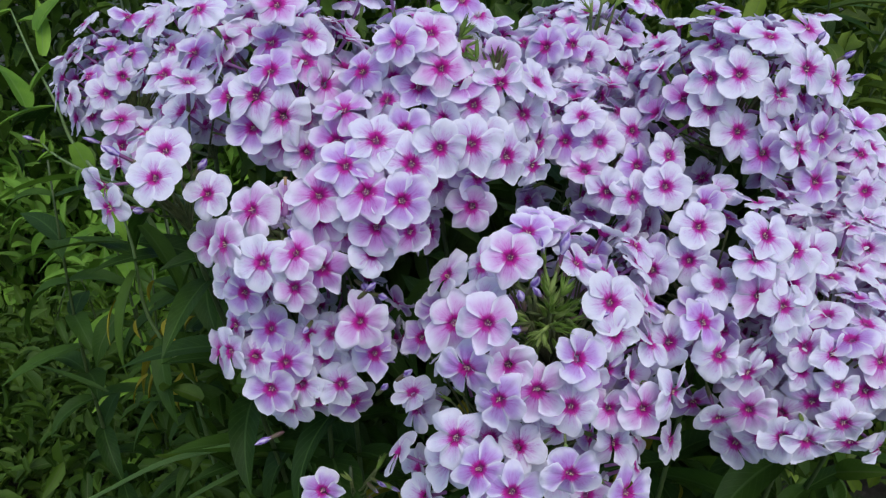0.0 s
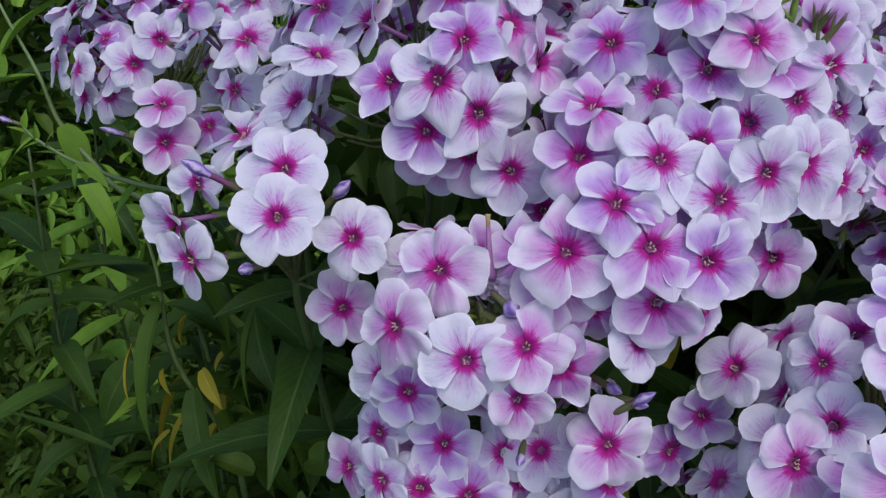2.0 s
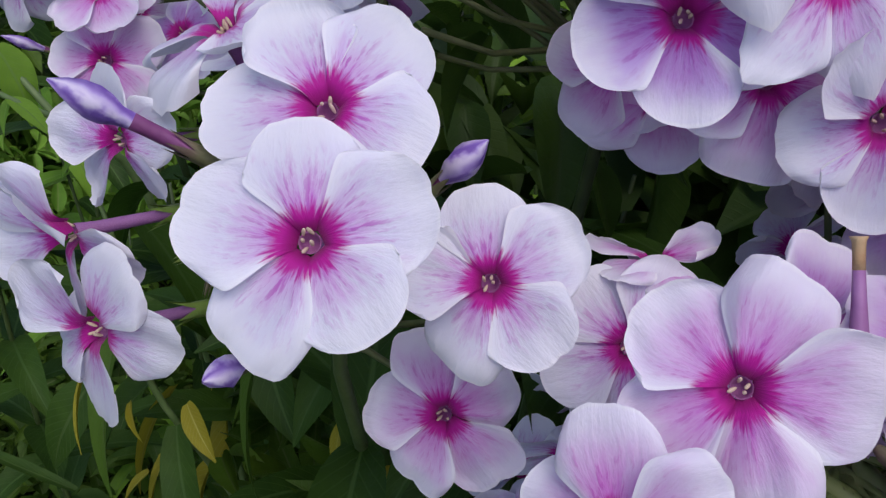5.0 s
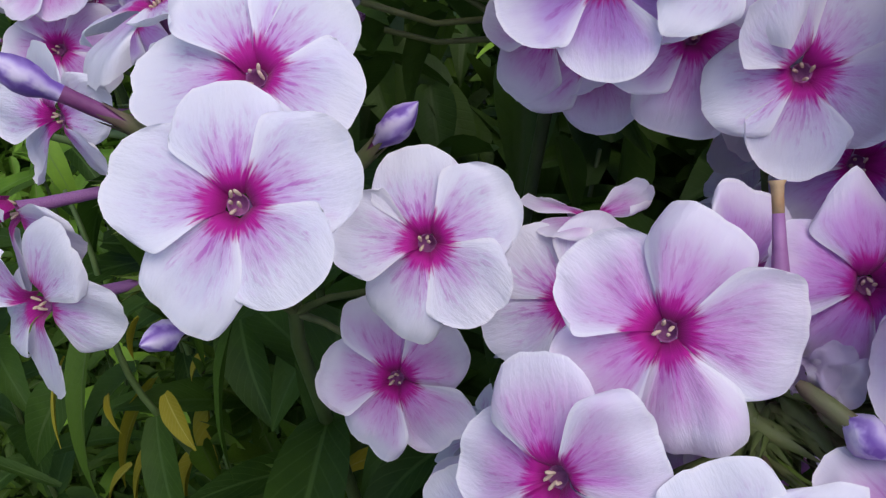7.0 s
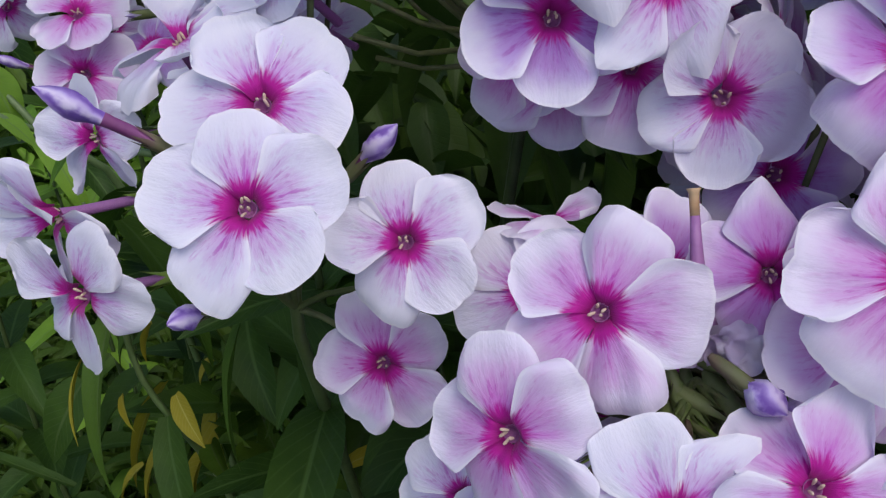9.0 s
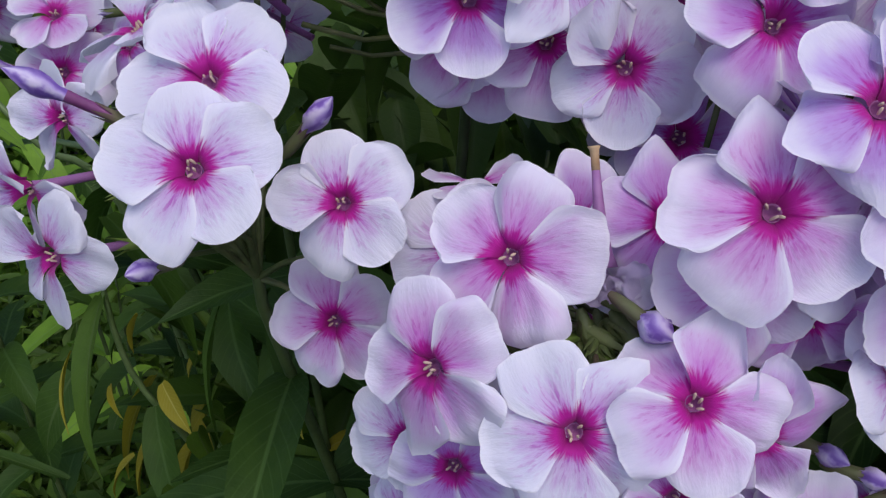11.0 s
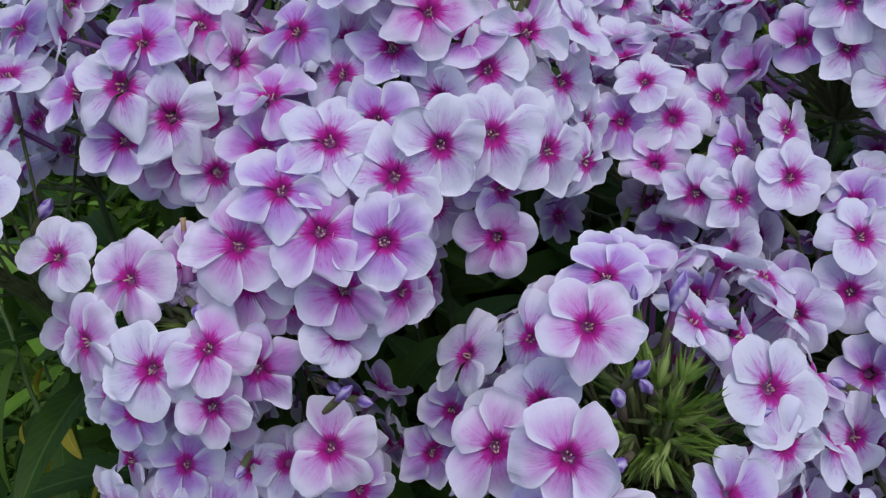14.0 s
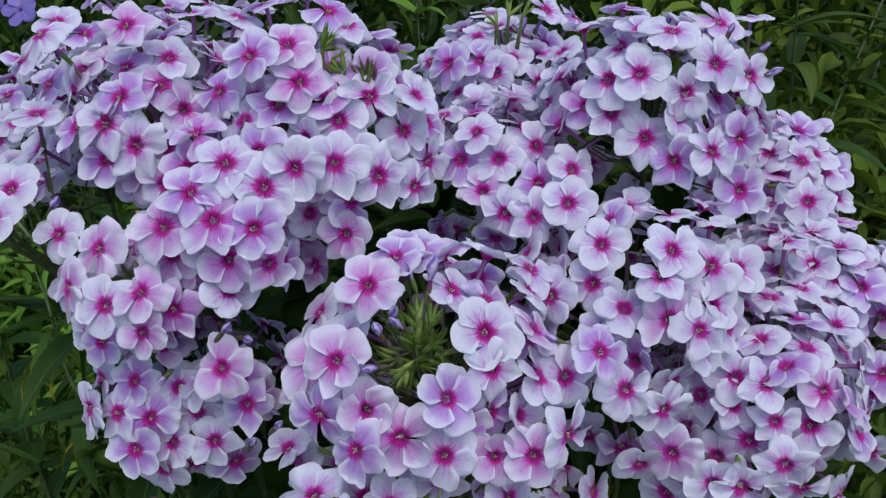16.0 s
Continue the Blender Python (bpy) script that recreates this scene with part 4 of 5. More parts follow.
HEAD_G = [
    (0.121, 0.759, 1.03), (0.086, 0.687, 1.002), (0.11, 0.701, 1.001), (0.136, 0.708, 1), (0.154, 0.684, 0.985), (0.165, 0.733, 1.033),
    (0.07, 0.717, 1), (0.195, 0.774, 1.022), (0.12, 0.733, 0.981), (0.106, 0.698, 0.949),
    (0.091, 0.82, 0.993), (0.121, 0.811, 0.974), (0.104, 0.782, 0.958), (0.148, 0.836, 0.983),
    (0.17, 0.8, 0.951), (0.198, 0.829, 0.967), (0.14, 0.756, 0.948), (0.123, 0.727, 0.93), (0.178, 0.751, 0.938), (0.218, 0.854, 0.976),
]
HEAD_H = [
    (0.082, 0.62, 0.977), (0.104, 0.593, 0.971), (0.092, 0.59, 0.953, 0.0374, 3, 28, 56), (0.145, 0.602, 0.957, 0.0374, 3, 28, 96),
    (0.133, 0.66, 0.984), (0.143, 0.568, 0.941), (0.165, 0.567, 0.949), (0.12, 0.559, 0.924), (0.138, 0.551, 0.923, 0.0374, 2, 25, 66),
    (0.084, 0.705, 0.858), (0.073, 0.647, 0.88), (0.173, 0.626, 0.929), (0.089, 0.666, 0.924), (0.169, 0.607, 0.877), (0.116, 0.614, 0.899),
    (0.156, 0.681, 0.902),
]
HEAD_L = [
    (-0.019, 0.477, 0.791), (0.008, 0.399, 0.827), (0.021, 0.375, 0.824), (0.04, 0.365, 0.815), (0.112, 0.384, 0.797), (0.004, 0.422, 0.809),
    (0.03, 0.422, 0.807), (0.111, 0.424, 0.803), (-0.015, 0.504, 0.833, 0.0363, 18, 19, 58), (0.153, 0.506, 0.763), (0.145, 0.492, 0.755),
    (0.168, 0.483, 0.757), (0.102, 0.457, 0.78),
]
HEAD_Q = [
    (0.352, 0.609, 0.854), (0.394, 0.592, 0.818), (0.378, 0.55, 0.796), (0.372, 0.538, 0.74), (0.368, 0.579, 0.789),
]
HEAD_S = [
    (-0.091, 0.477, 0.714),
]


# ---- the flowering clump ----
phlox("tall phlox with a full panicle of white pink-eyed flowers", (-0.10, 0.74, 0), (-0.125, 0.62, 0.975), HEAD_A1, 1, (70, 0.55, 0.9, 76), 0)
phlox("phlox stem whose broad lilac-white dome shows open bracts at its top", (0.02, 0.72, 0), (-0.005, 0.60, 0.965), HEAD_A2, 2, (70, 0.6, 1.0, 83), 6, tuft=[(0.006, 0.560, 1.038, 0.1, -0.2, 1.0, 16, 0.012, GREEN_TUFT), (0.036, 0.560, 1.012, 0.35, -0.35, 0.9, 52, 0.020, DULL_TUFT), (0.034, 0.562, 1.018, 0.3, -0.35, 0.9, 16, 0.020, GREEN_TUFT)])
starry = phlox("phlox stem with star-shaped deep lilac flowers round green bracts", (-0.03, 0.68, 0), (-0.075, 0.545, 0.905), HEAD_A3, 3, (40, 0.1, 1.0, 76), 0, styles=("star", "mid"), hues=(3, 3, 1, 2), tuft=[(-0.107, 0.506, 0.908, 0.2, -0.6, 0.4, 44, 0.012, DULL_TUFT + GREEN_TUFT[:1])])
lower = phlox("lower phlox panicle of pale lilac flowers among dark leaves", (-0.06, 0.70, 0), (-0.095, 0.55, 0.81), HEAD_B, 4, (50, 0.3, 1.0, 68), 7)
loose = phlox("loose phlox side panicle with white pink-eyed flowers and buds", (-0.12, 0.76, 0), (-0.195, 0.575, 0.925), HEAD_J, 5, (), 0, styles=("round",), hues=(0,), tuft=[(-0.212, 0.545, 0.936, -0.8, -0.55, 0.1, 16, 0.010, DULL_TUFT + GREEN_TUFT[:2])])
rear = phlox("phlox panicle of small white flowers behind the clump's edge", (-0.24, 0.90, 0), (-0.305, 0.79, 0.94), HEAD_K, 6, (50, 0.55, 1.0, 8), 5)
phlox("phlox panicle of crowded pink-eyed white flowers", (-0.15, 0.82, 0), (-0.205, 0.70, 0.940), HEAD_K2, 7, (), 4)
tufted = phlox("phlox panicle round a tuft of green bracts and lilac buds", (0.08, 0.62, 0), (0.075, 0.475, 0.865), HEAD_C, 8, (30, -0.1, 1.0, 68), 6, tuft=[(0.066, 0.436, 0.893, 0.0, -0.75, 0.66, 150, 0.021, GREEN_TUFT + DULL_TUFT[:1])])
phlox("wide phlox panicle of white-rimmed lilac flowers", (0.19, 0.68, 0), (0.20, 0.54, 0.865), HEAD_E, 9, (50, 0.45, 1.0, 68), 6, hues=(0, 0, 0, 1, 0, 0, 2, 0))
phlox("low phlox panicle of pale lilac flowers hanging over dark leaves", (0.25, 0.66, 0), (0.285, 0.53, 0.80), HEAD_I, 10, (50, 0.45, 1.0, 68), 6, hues=(0, 0, 0, 1, 0, 0, 2, 0))
domed = phlox("high phlox dome of white flowers with crimson eyes", (0.20, 0.76, 0), (0.225, 0.63, 0.97), HEAD_D, 11, (70, 0.5, 0.95, 68), 6, hues=(0, 0, 0, 1, 0, 0, 2, 0), tuft=[(0.228, 0.60, 1.018, 0.1, -0.6, 0.8, 24, 0.018, DULL_TUFT), (0.262, 0.600, 0.978, 0.9, -0.3, 0.1, 28, 0.020, DULL_TUFT)])
crowded = phlox("phlox dome of crowded lilac flowers seen edge-on", (0.30, 0.80, 0), (0.338, 0.690, 0.892), HEAD_F, 12, (130, 1.1, 1.0, 0, 0.056, 0.0155), 8)
phlox("phlox panicle of white flowers with green bracts at the clump's back", (0.12, 0.88, 0), (0.125, 0.75, 0.965), HEAD_G, 13, (80, 0.9, 0.9, 38), 6, tuft=[(0.13, 0.70, 1.03, 0.0, -0.4, 0.9, 16, 0.018, GREEN_TUFT)])
phlox("phlox panicle of pink-eyed flowers deep in the clump", (0.10, 0.78, 0), (0.12, 0.63, 0.92), HEAD_H, 14, (50, 0.6, 1.0, 57), 6)
phlox("lowest phlox panicle of white and pink flowers near the grass", (0.05, 0.62, 0), (0.05, 0.47, 0.775), HEAD_L, 15, (40, 0.35, 0.8, 45), 5, tuft=[(0.065, 0.42, 0.80, 0.0, -0.75, 0.66, 14, 0.018, GREEN_TUFT)])
phlox("phlox panicle of drooping pale flowers at the clump's edge", (0.34, 0.76, 0), (0.40, 0.62, 0.79), HEAD_Q, 16, (50, 0.9, 1.0, 30), 6)
phlox("phlox panicle of pale crowded flowers turned away under the dome", (0.32, 0.74, 0), (0.340, 0.620, 0.832), [], 18, (70, 1.1, 1.0, 0, 0.056, 0.0155), 5)
phlox("young phlox side panicle with a few open flowers and buds", (-0.03, 0.64, 0), (-0.075, 0.52, 0.70), HEAD_S, 17, (), 7, tuft=[(-0.06, 0.49, 0.71, 0.1, -0.6, 0.8, 8, 0.018, GREEN_TUFT)])
single_rng = random.Random(77)
bud_between(loose, (-0.2095, 0.5360, 0.9530), (-0.2330, 0.5320, 0.9690), 0.0038, single_rng, neck=0.28)
bud_between(loose, (-0.1765, 0.5449, 0.9418), (-0.1648, 0.5413, 0.9561), 0.004, single_rng)
bud_between(loose, (-0.2025, 0.5199, 0.9261), (-0.2091, 0.5070, 0.9312), 0.0036, single_rng)
bud_between(starry, (-0.1045, 0.4970, 0.9245), (-0.0965, 0.4860, 0.9222), 0.0048, single_rng)
bud_between(starry, (-0.1000, 0.4960, 0.9195), (-0.0908, 0.4870, 0.9163), 0.0042, single_rng)
bud_between(starry, (-0.1300, 0.4872, 0.9067), (-0.1363, 0.4794, 0.9028), 0.003, single_rng)
bud_between(tufted, (0.0710, 0.4540, 0.9120), (0.0772, 0.4557, 0.9398), 0.0044, single_rng, neck=0.15)
bud_between(tufted, (0.0517, 0.4365, 0.9077), (0.0567, 0.4269, 0.9237), 0.0035, single_rng)
bud_between(tufted, (0.0489, 0.4286, 0.9019), (0.0447, 0.4235, 0.9163), 0.0036, single_rng)
bud_between(tufted, (0.0489, 0.4193, 0.8920), (0.0392, 0.4055, 0.8989), 0.0034, single_rng)
bud_between(tufted, (0.0800, 0.4319, 0.8920), (0.1010, 0.4285, 0.8975), 0.0040, single_rng)
bud_between(tufted, (0.0620, 0.4350, 0.9029), (0.0529, 0.4245, 0.9180), 0.003, single_rng)
bud_between(tufted, (0.1468, 0.4562, 0.8806), (0.1355, 0.4537, 0.8889), 0.003, single_rng)
bud_between(lower, (-0.0542, 0.4719, 0.8853), (-0.0431, 0.4668, 0.8984), 0.003, single_rng)
bud_between(lower, (-0.0482, 0.4918, 0.8755), (-0.0375, 0.4846, 0.8766), 0.0036, single_rng)
bud_between(lower, (-0.0584, 0.4949, 0.8834), (-0.0498, 0.4854, 0.8831), 0.0038, single_rng)
bud_between(lower, (-0.0907, 0.4813, 0.8586), (-0.0940, 0.4700, 0.8576), 0.003, single_rng)
bud_between(lower, (-0.0304, 0.4688, 0.8215), (-0.0208, 0.4631, 0.8331), 0.0032, single_rng)
bud_between(lower, (-0.0446, 0.4648, 0.8127), (-0.0374, 0.4590, 0.8246), 0.003, single_rng)
bud_between(lower, (-0.1196, 0.4800, 0.7654), (-0.1359, 0.4684, 0.7645), 0.0032, single_rng)
bud_between(domed, (0.2833, 0.5898, 1.0124), (0.2927, 0.5832, 1.0218), 0.003, single_rng)
bud_between(domed, (0.2862, 0.5844, 0.9987), (0.3002, 0.5773, 1.0064), 0.0032, single_rng)
bud_between(domed, (0.2673, 0.5936, 1.0235), (0.2700, 0.5875, 1.0347), 0.003, single_rng)
bud_between(crowded, (0.3069, 0.5972, 0.9209), (0.3197, 0.5875, 0.9225), 0.0032, single_rng)
bud_between(rear, (-0.3126, 0.7315, 0.9010), (-0.3315, 0.7217, 0.9120), 0.0032, single_rng)
bud_between(rear, (-0.2853, 0.7324, 0.9637), (-0.2688, 0.7214, 0.9639), 0.0034, single_rng)

for spread in SPREADS:
    fill_panicle(*spread)


# ---- leafy shoots without flowers ----
def shoot(foot, top, seed, meshes, label, group, step=0.05, size=1.0, yellow=0.0, start=0.08):
    rng = random.Random(seed)
    base = Vector(foot)
    root = thing("leafy_shoot", base, label, "shoot", group)
    path = curve(base, top, (rng.uniform(-0.05, 0.05), rng.uniform(-0.04, 0.04), 0))
    part("stem", tube_mesh("stem", [p - base for p in path], [0.0040 - 0.00035 * i for i in range(len(path))], STEM), root)
    leafy(root, base, path, rng, meshes, start, (Vector(top) - base).length - 0.005, step, yellow, size)
    return root


def bent_shoot(foot, points, label, group, bark=STEM_PALE):
    """A stem through given points, for leaves that are set one by one."""
    root = thing("leafy_shoot", Vector(foot), label, "shoot", group)
    pts = [Vector(foot)] + [Vector(p) for p in points]
    line = []
    for i in range(len(pts) - 1):
        p0, p1, p2, p3 = pts[max(i - 1, 0)], pts[i], pts[i + 1], pts[min(i + 2, len(pts) - 1)]
        for k in range(5):
            t = k / 5
            line.append(0.5 * (2 * p1 + (p2 - p0) * t + (2 * p0 - 5 * p1 + 4 * p2 - p3) * t * t + (3 * p1 - p0 - 3 * p2 + p3) * t ** 3))
    line.append(pts[-1])
    n = len(line)
    part("stem", tube_mesh("stem", [p - root.location for p in line], [0.0034 - 0.0024 * i / n for i in range(n)], bark), root)
    return root


def grass_tuft(foot, blades):
    """Long arching blades from one foot, each with its pale midrib."""
    root = thing("grass_tuft", Vector(foot), "long arching green grass blades with pale midribs", "grass")
    for points in blades:
        pts = [Vector(foot)] + [Vector(p) for p in points]
        verts, uvs, faces, n = [], [], [], 24
        for i in range(n + 1):
            k = i / n * (len(pts) - 1)
            j = min(int(k), len(pts) - 2)
            p0, p1, p2, p3, t = pts[max(j - 1, 0)], pts[j], pts[j + 1], pts[min(j + 2, len(pts) - 1)], k - j
            p = 0.5 * (2 * p1 + (p2 - p0) * t + (2 * p0 - 5 * p1 + 4 * p2 - p3) * t * t + (3 * p1 - p0 - 3 * p2 + p3) * t ** 3)
            w = 0.011 * min(1.0, 1.25 - i / n)
            for v in (-1, 0, 1):
                verts.append(p - Vector(foot) + Vector((0.25, -0.45, 0.86)).normalized() * (v * w) + Vector((0, -0.002 * (v == 0), 0.0)))
                uvs.append((i / n, 0.5 + 0.5 * v))
        for i in range(n):
            for j in range(2):
                q = i * 3 + j
                faces.append((q, q + 3, q + 4, q + 1))
        part("blade", mesh_from("blade", verts, faces, GRASS, uvs), root)


def violet_flower(at):
    """A violet flower on its own stem behind the clump."""
    at = Vector(at)
    root = thing("violet_phlox", (at.x - 0.02, at.y + 0.12, 0), "violet-blue phlox flower on a thin stem behind the clump", "phlox")
    rng = random.Random(9)
    part("stem", tube_mesh("stem", [p - root.location for p in curve(root.location, at + Vector((0, 0.02, -0.02)), (0, 0.02, 0))], [0.003 - 0.0002 * i for i in range(9)], STEM), root)
    for d in ((0, 0, 0), (-0.035, 0.01, 0.005), (-0.01, 0.03, 0.03), (-0.045, 0.03, 0.03)):
        f = part("flower", TUBE_MESH, root, frame_from(at + Vector(d) - root.location, (d[0] * 8, -0.8, 0.5), rng.uniform(0, 72), 0.019))
        for k in range(5):
            part("petal", rng.choice(VIOLET_PETALS), f, Matrix.Rotation(radians(72 * k), 4, "Z"))


def faded_flower(root, foot, tip, lobes):
    """A bare tube with a dry tip, and the shrivelled petals that dropped from it."""
    foot, tip, base = Vector(foot), Vector(tip), root.location
    part("faded_tube", tube_mesh("faded_tube", [foot.lerp(tip, k) - base for k in (0, 0.12, 0.3, 0.6, 0.8)], [0.0034, 0.0024, 0.0017, 0.0012, 0.0010], TUBE), root, label="bare purple flower tube")
    part("dry_tip", tube_mesh("dry_tip", [foot.lerp(tip, k) - base for k in (0.8, 0.9, 0.97, 1.0)], [0.0010, 0.0010, 0.0011, 0.0015], STRAW), root, label="dry straw-coloured tip")
    rng = random.Random(21)
    for k, (reach, size) in enumerate(lobes):
        me = petal_mesh("shrivelled_petal", rng, "R", WITHER, 18, 24)
        for v in me.vertices:
            c = v.co.copy()
            v.co = Vector((c.x, c.y * (0.75 + 0.25 * math.sin(5 * c.x + k)), c.z * 0.5))
            v.co += Vector((0.05 * noise.noise(c * 4 + Vector((k, 0, 0))), 0.10 * noise.noise(c * 5 + Vector((0, k, 0))), 0.22 * noise.noise(c * 3.2 + Vector((k, k, 3))) + 0.10 * math.sin(11 * c.y + 4 * c.x + k)))
        x = Vector(reach).normalized()
        z = Vector((0.1, -0.8, 0.55))
        z = (z - x * z.dot(x)).normalized()
        turn = Matrix((x, z.cross(x), z)).transposed().to_4x4()
        part("shrivelled_petal", me, root, Matrix.Translation(foot - base + Vector((0, -0.0010 * k, 0))) @ turn @ Matrix.Scale(size, 4))


near_shoot = bent_shoot((-0.248, 0.817, 0.000), [(-0.278, 0.767, 0.555), (-0.288, 0.771, 0.610), (-0.324, 0.777, 0.689), (-0.329, 0.782, 0.769), (-0.337, 0.789, 0.806)], "phlox shoot with hanging dark leaves and yellowed lower ones", "green shoots beside the clump")
leaf_between(near_shoot, (-0.339, 0.794, 0.770), (-0.450, 0.767, 0.760), 0.025, LEAF_SHADED, single_rng, 0.3, 20)
leaf_between(near_shoot, (-0.333, 0.789, 0.759), (-0.415, 0.831, 0.756), 0.025, LEAF, single_rng, 0.2, 0)
leaf_between(near_shoot, (-0.330, 0.781, 0.744), (-0.341, 0.704, 0.678), 0.021, LEAF_SHADED, single_rng, 0.5, 25)
leaf_between(near_shoot, (-0.359, 0.777, 0.689), (-0.392, 0.753, 0.642), 0.029, LEAF_SHADED, single_rng, 0.4, -30)
leaf_between(near_shoot, (-0.310, 0.766, 0.667), (-0.293, 0.696, 0.615), 0.023, LEAF, single_rng, 0.4, 20)
leaf_between(near_shoot, (-0.326, 0.794, 0.679), (-0.366, 0.797, 0.616), 0.026, LEAF, single_rng, 0.3, -10)
leaf_between(near_shoot, (-0.342, 0.790, 0.602), (-0.368, 0.779, 0.580), 0.010, LEAF_YELLOW, single_rng, 0.5, 0)
leaf_between(near_shoot, (-0.330, 0.805, 0.611), (-0.360, 0.775, 0.550), 0.015, LEAF_YELLOW, single_rng, 0.5, 20)
leaf_between(near_shoot, (-0.304, 0.808, 0.593), (-0.324, 0.790, 0.557), 0.023, LEAF_YELLOW, single_rng, 0.4, 30)
leaf_between(near_shoot, (-0.317, 0.782, 0.587), (-0.345, 0.728, 0.545), 0.026, LEAF_SHADED, single_rng, 0.4, 20)
leaf_between(near_shoot, (-0.401, 0.806, 0.566), (-0.510, 0.833, 0.577), 0.010, LEAF_SHADED, single_rng, 0.2, 0)
leaf_between(near_shoot, (-0.294, 0.837, 0.653), (-0.310, 0.831, 0.641), 0.015, LEAF_YELLOW, single_rng, 0.4, 20)
leaf_between(near_shoot, (-0.327, 0.794, 0.770), (-0.251, 0.801, 0.739), 0.028, LEAF, single_rng, 0.3, 10)
leaf_between(near_shoot, (-0.324, 0.802, 0.787), (-0.269, 0.752, 0.731), 0.026, LEAF, single_rng, 0.4, -10)
leaf_between(near_shoot, (-0.291, 0.782, 0.587), (-0.221, 0.752, 0.570), 0.030, LEAF, single_rng, 0.3, 10)
leaf_between(near_shoot, (-0.258, 0.792, 0.731), (-0.242, 0.727, 0.700), 0.030, LEAF, single_rng, 0.4, 40)
leaf_between(near_shoot, (-0.300, 0.846, 0.612), (-0.288, 0.806, 0.560), 0.030, LEAF_YELLOW, single_rng, 0.3, 75)
leaf_between(near_shoot, (-0.330, 0.830, 0.640), (-0.360, 0.800, 0.570), 0.022, LEAF_YELLOW, single_rng, 0.3, 70)
leaf_between(near_shoot, (-0.236, 0.690, 0.800), (-0.238, 0.655, 0.740), 0.026, LEAF_SHADED, single_rng, 0.3, 70)
leaf_between(near_shoot, (-0.278, 0.766, 0.575), (-0.343, 0.763, 0.593), 0.019, LEAF, single_rng, 0.3, 10)
leaf_between(near_shoot, (-0.349, 0.762, 0.718), (-0.356, 0.731, 0.685), 0.009, LEAF_YELLOW, single_rng, 0.3, 60)
leaf_between(near_shoot, (-0.296, 0.749, 0.700), (-0.278, 0.726, 0.684), 0.014, LEAF_YELLOW, single_rng, 0.3, 50)
leaf_between(near_shoot, (-0.209, 0.727, 0.712), (-0.217, 0.705, 0.695), 0.014, LEAF_YELLOW, single_rng, 0.4, 60)
leaf_between(near_shoot, (-0.308, 0.771, 0.736), (-0.312, 0.760, 0.718), 0.015, LEAF_YELLOW, single_rng, 0.3, 60)
leaf_between(near_shoot, (-0.327, 0.750, 0.700), (-0.319, 0.732, 0.690), 0.011, LEAF_YELLOW, single_rng, 0.3, 60)
tall_shoot = bent_shoot((-0.300, 0.985, 0.000), [(-0.350, 0.935, 0.671), (-0.401, 0.914, 0.788), (-0.442, 0.936, 0.833), (-0.458, 0.947, 0.879), (-0.489, 0.979, 0.921), (-0.527, 1.026, 0.973)], "tall pale-stemmed phlox shoot with broad mid-green leaves", "green shoots beside the clump")
leaf_between(tall_shoot, (-0.484, 0.926, 0.881), (-0.523, 0.972, 0.930), 0.032, LEAF_BRIGHT, single_rng, 0.3, 30)
leaf_between(tall_shoot, (-0.488, 0.953, 0.891), (-0.443, 1.007, 0.934), 0.027, LEAF_BRIGHT, single_rng, 0.35, -20)
leaf_between(tall_shoot, (-0.486, 0.995, 0.955), (-0.466, 1.034, 0.988), 0.020, LEAF_BRIGHT, single_rng, 0.3, 0)
leaf_between(tall_shoot, (-0.479, 0.982, 0.928), (-0.502, 1.050, 0.975), 0.018, LEAF_BRIGHT, single_rng, 0.2, 20)
leaf_between(tall_shoot, (-0.397, 0.871, 0.815), (-0.490, 0.837, 0.813), 0.023, LEAF_BRIGHT, single_rng, 0.35, 25)
leaf_between(tall_shoot, (-0.458, 0.945, 0.876), (-0.520, 0.919, 0.867), 0.021, LEAF_BRIGHT, single_rng, 0.3, 10)
leaf_between(tall_shoot, (-0.451, 0.945, 0.876), (-0.403, 0.947, 0.811), 0.031, LEAF, single_rng, 0.3, 0)
leaf_between(tall_shoot, (-0.438, 0.926, 0.837), (-0.415, 0.917, 0.794), 0.027, LEAF_BRIGHT, single_rng, 0.3, 10)
leaf_between(tall_shoot, (-0.458, 0.945, 0.876), (-0.494, 0.947, 0.833), 0.024, LEAF, single_rng, 0.3, 10)
leaf_between(tall_shoot, (-0.520, 1.020, 0.960), (-0.479, 1.023, 0.966), 0.021, LEAF_BRIGHT, single_rng, 0.2, 0)
leaf_between(tall_shoot, (-0.527, 1.026, 0.973), (-0.561, 1.014, 0.948), 0.023, LEAF_BRIGHT, single_rng, 0.2, 0)
sprig = bent_shoot((-0.276, 0.937, 0.000), [(-0.257, 0.857, 0.727), (-0.268, 0.826, 0.791), (-0.295, 0.820, 0.817), (-0.352, 0.837, 0.821), (-0.403, 0.858, 0.830), (-0.437, 0.869, 0.846), (-0.450, 0.877, 0.856)], "thin phlox sprig with small green buds", "green shoots beside the clump")
bud_between(sprig, (-0.450, 0.877, 0.856), (-0.469, 0.876, 0.863), 0.0032, single_rng)
leaf_between(sprig, (-0.441, 0.871, 0.847), (-0.452, 0.858, 0.835), 0.006, LEAF_BRIGHT, single_rng, 0.2, 0)
leaf_between(sprig, (-0.437, 0.869, 0.846), (-0.439, 0.872, 0.859), 0.006, LEAF_BRIGHT, single_rng, 0.2, 0)
leaf_between(sprig, (-0.445, 0.873, 0.850), (-0.459, 0.870, 0.855), 0.006, LEAF_BRIGHT, single_rng, 0.2, 0)
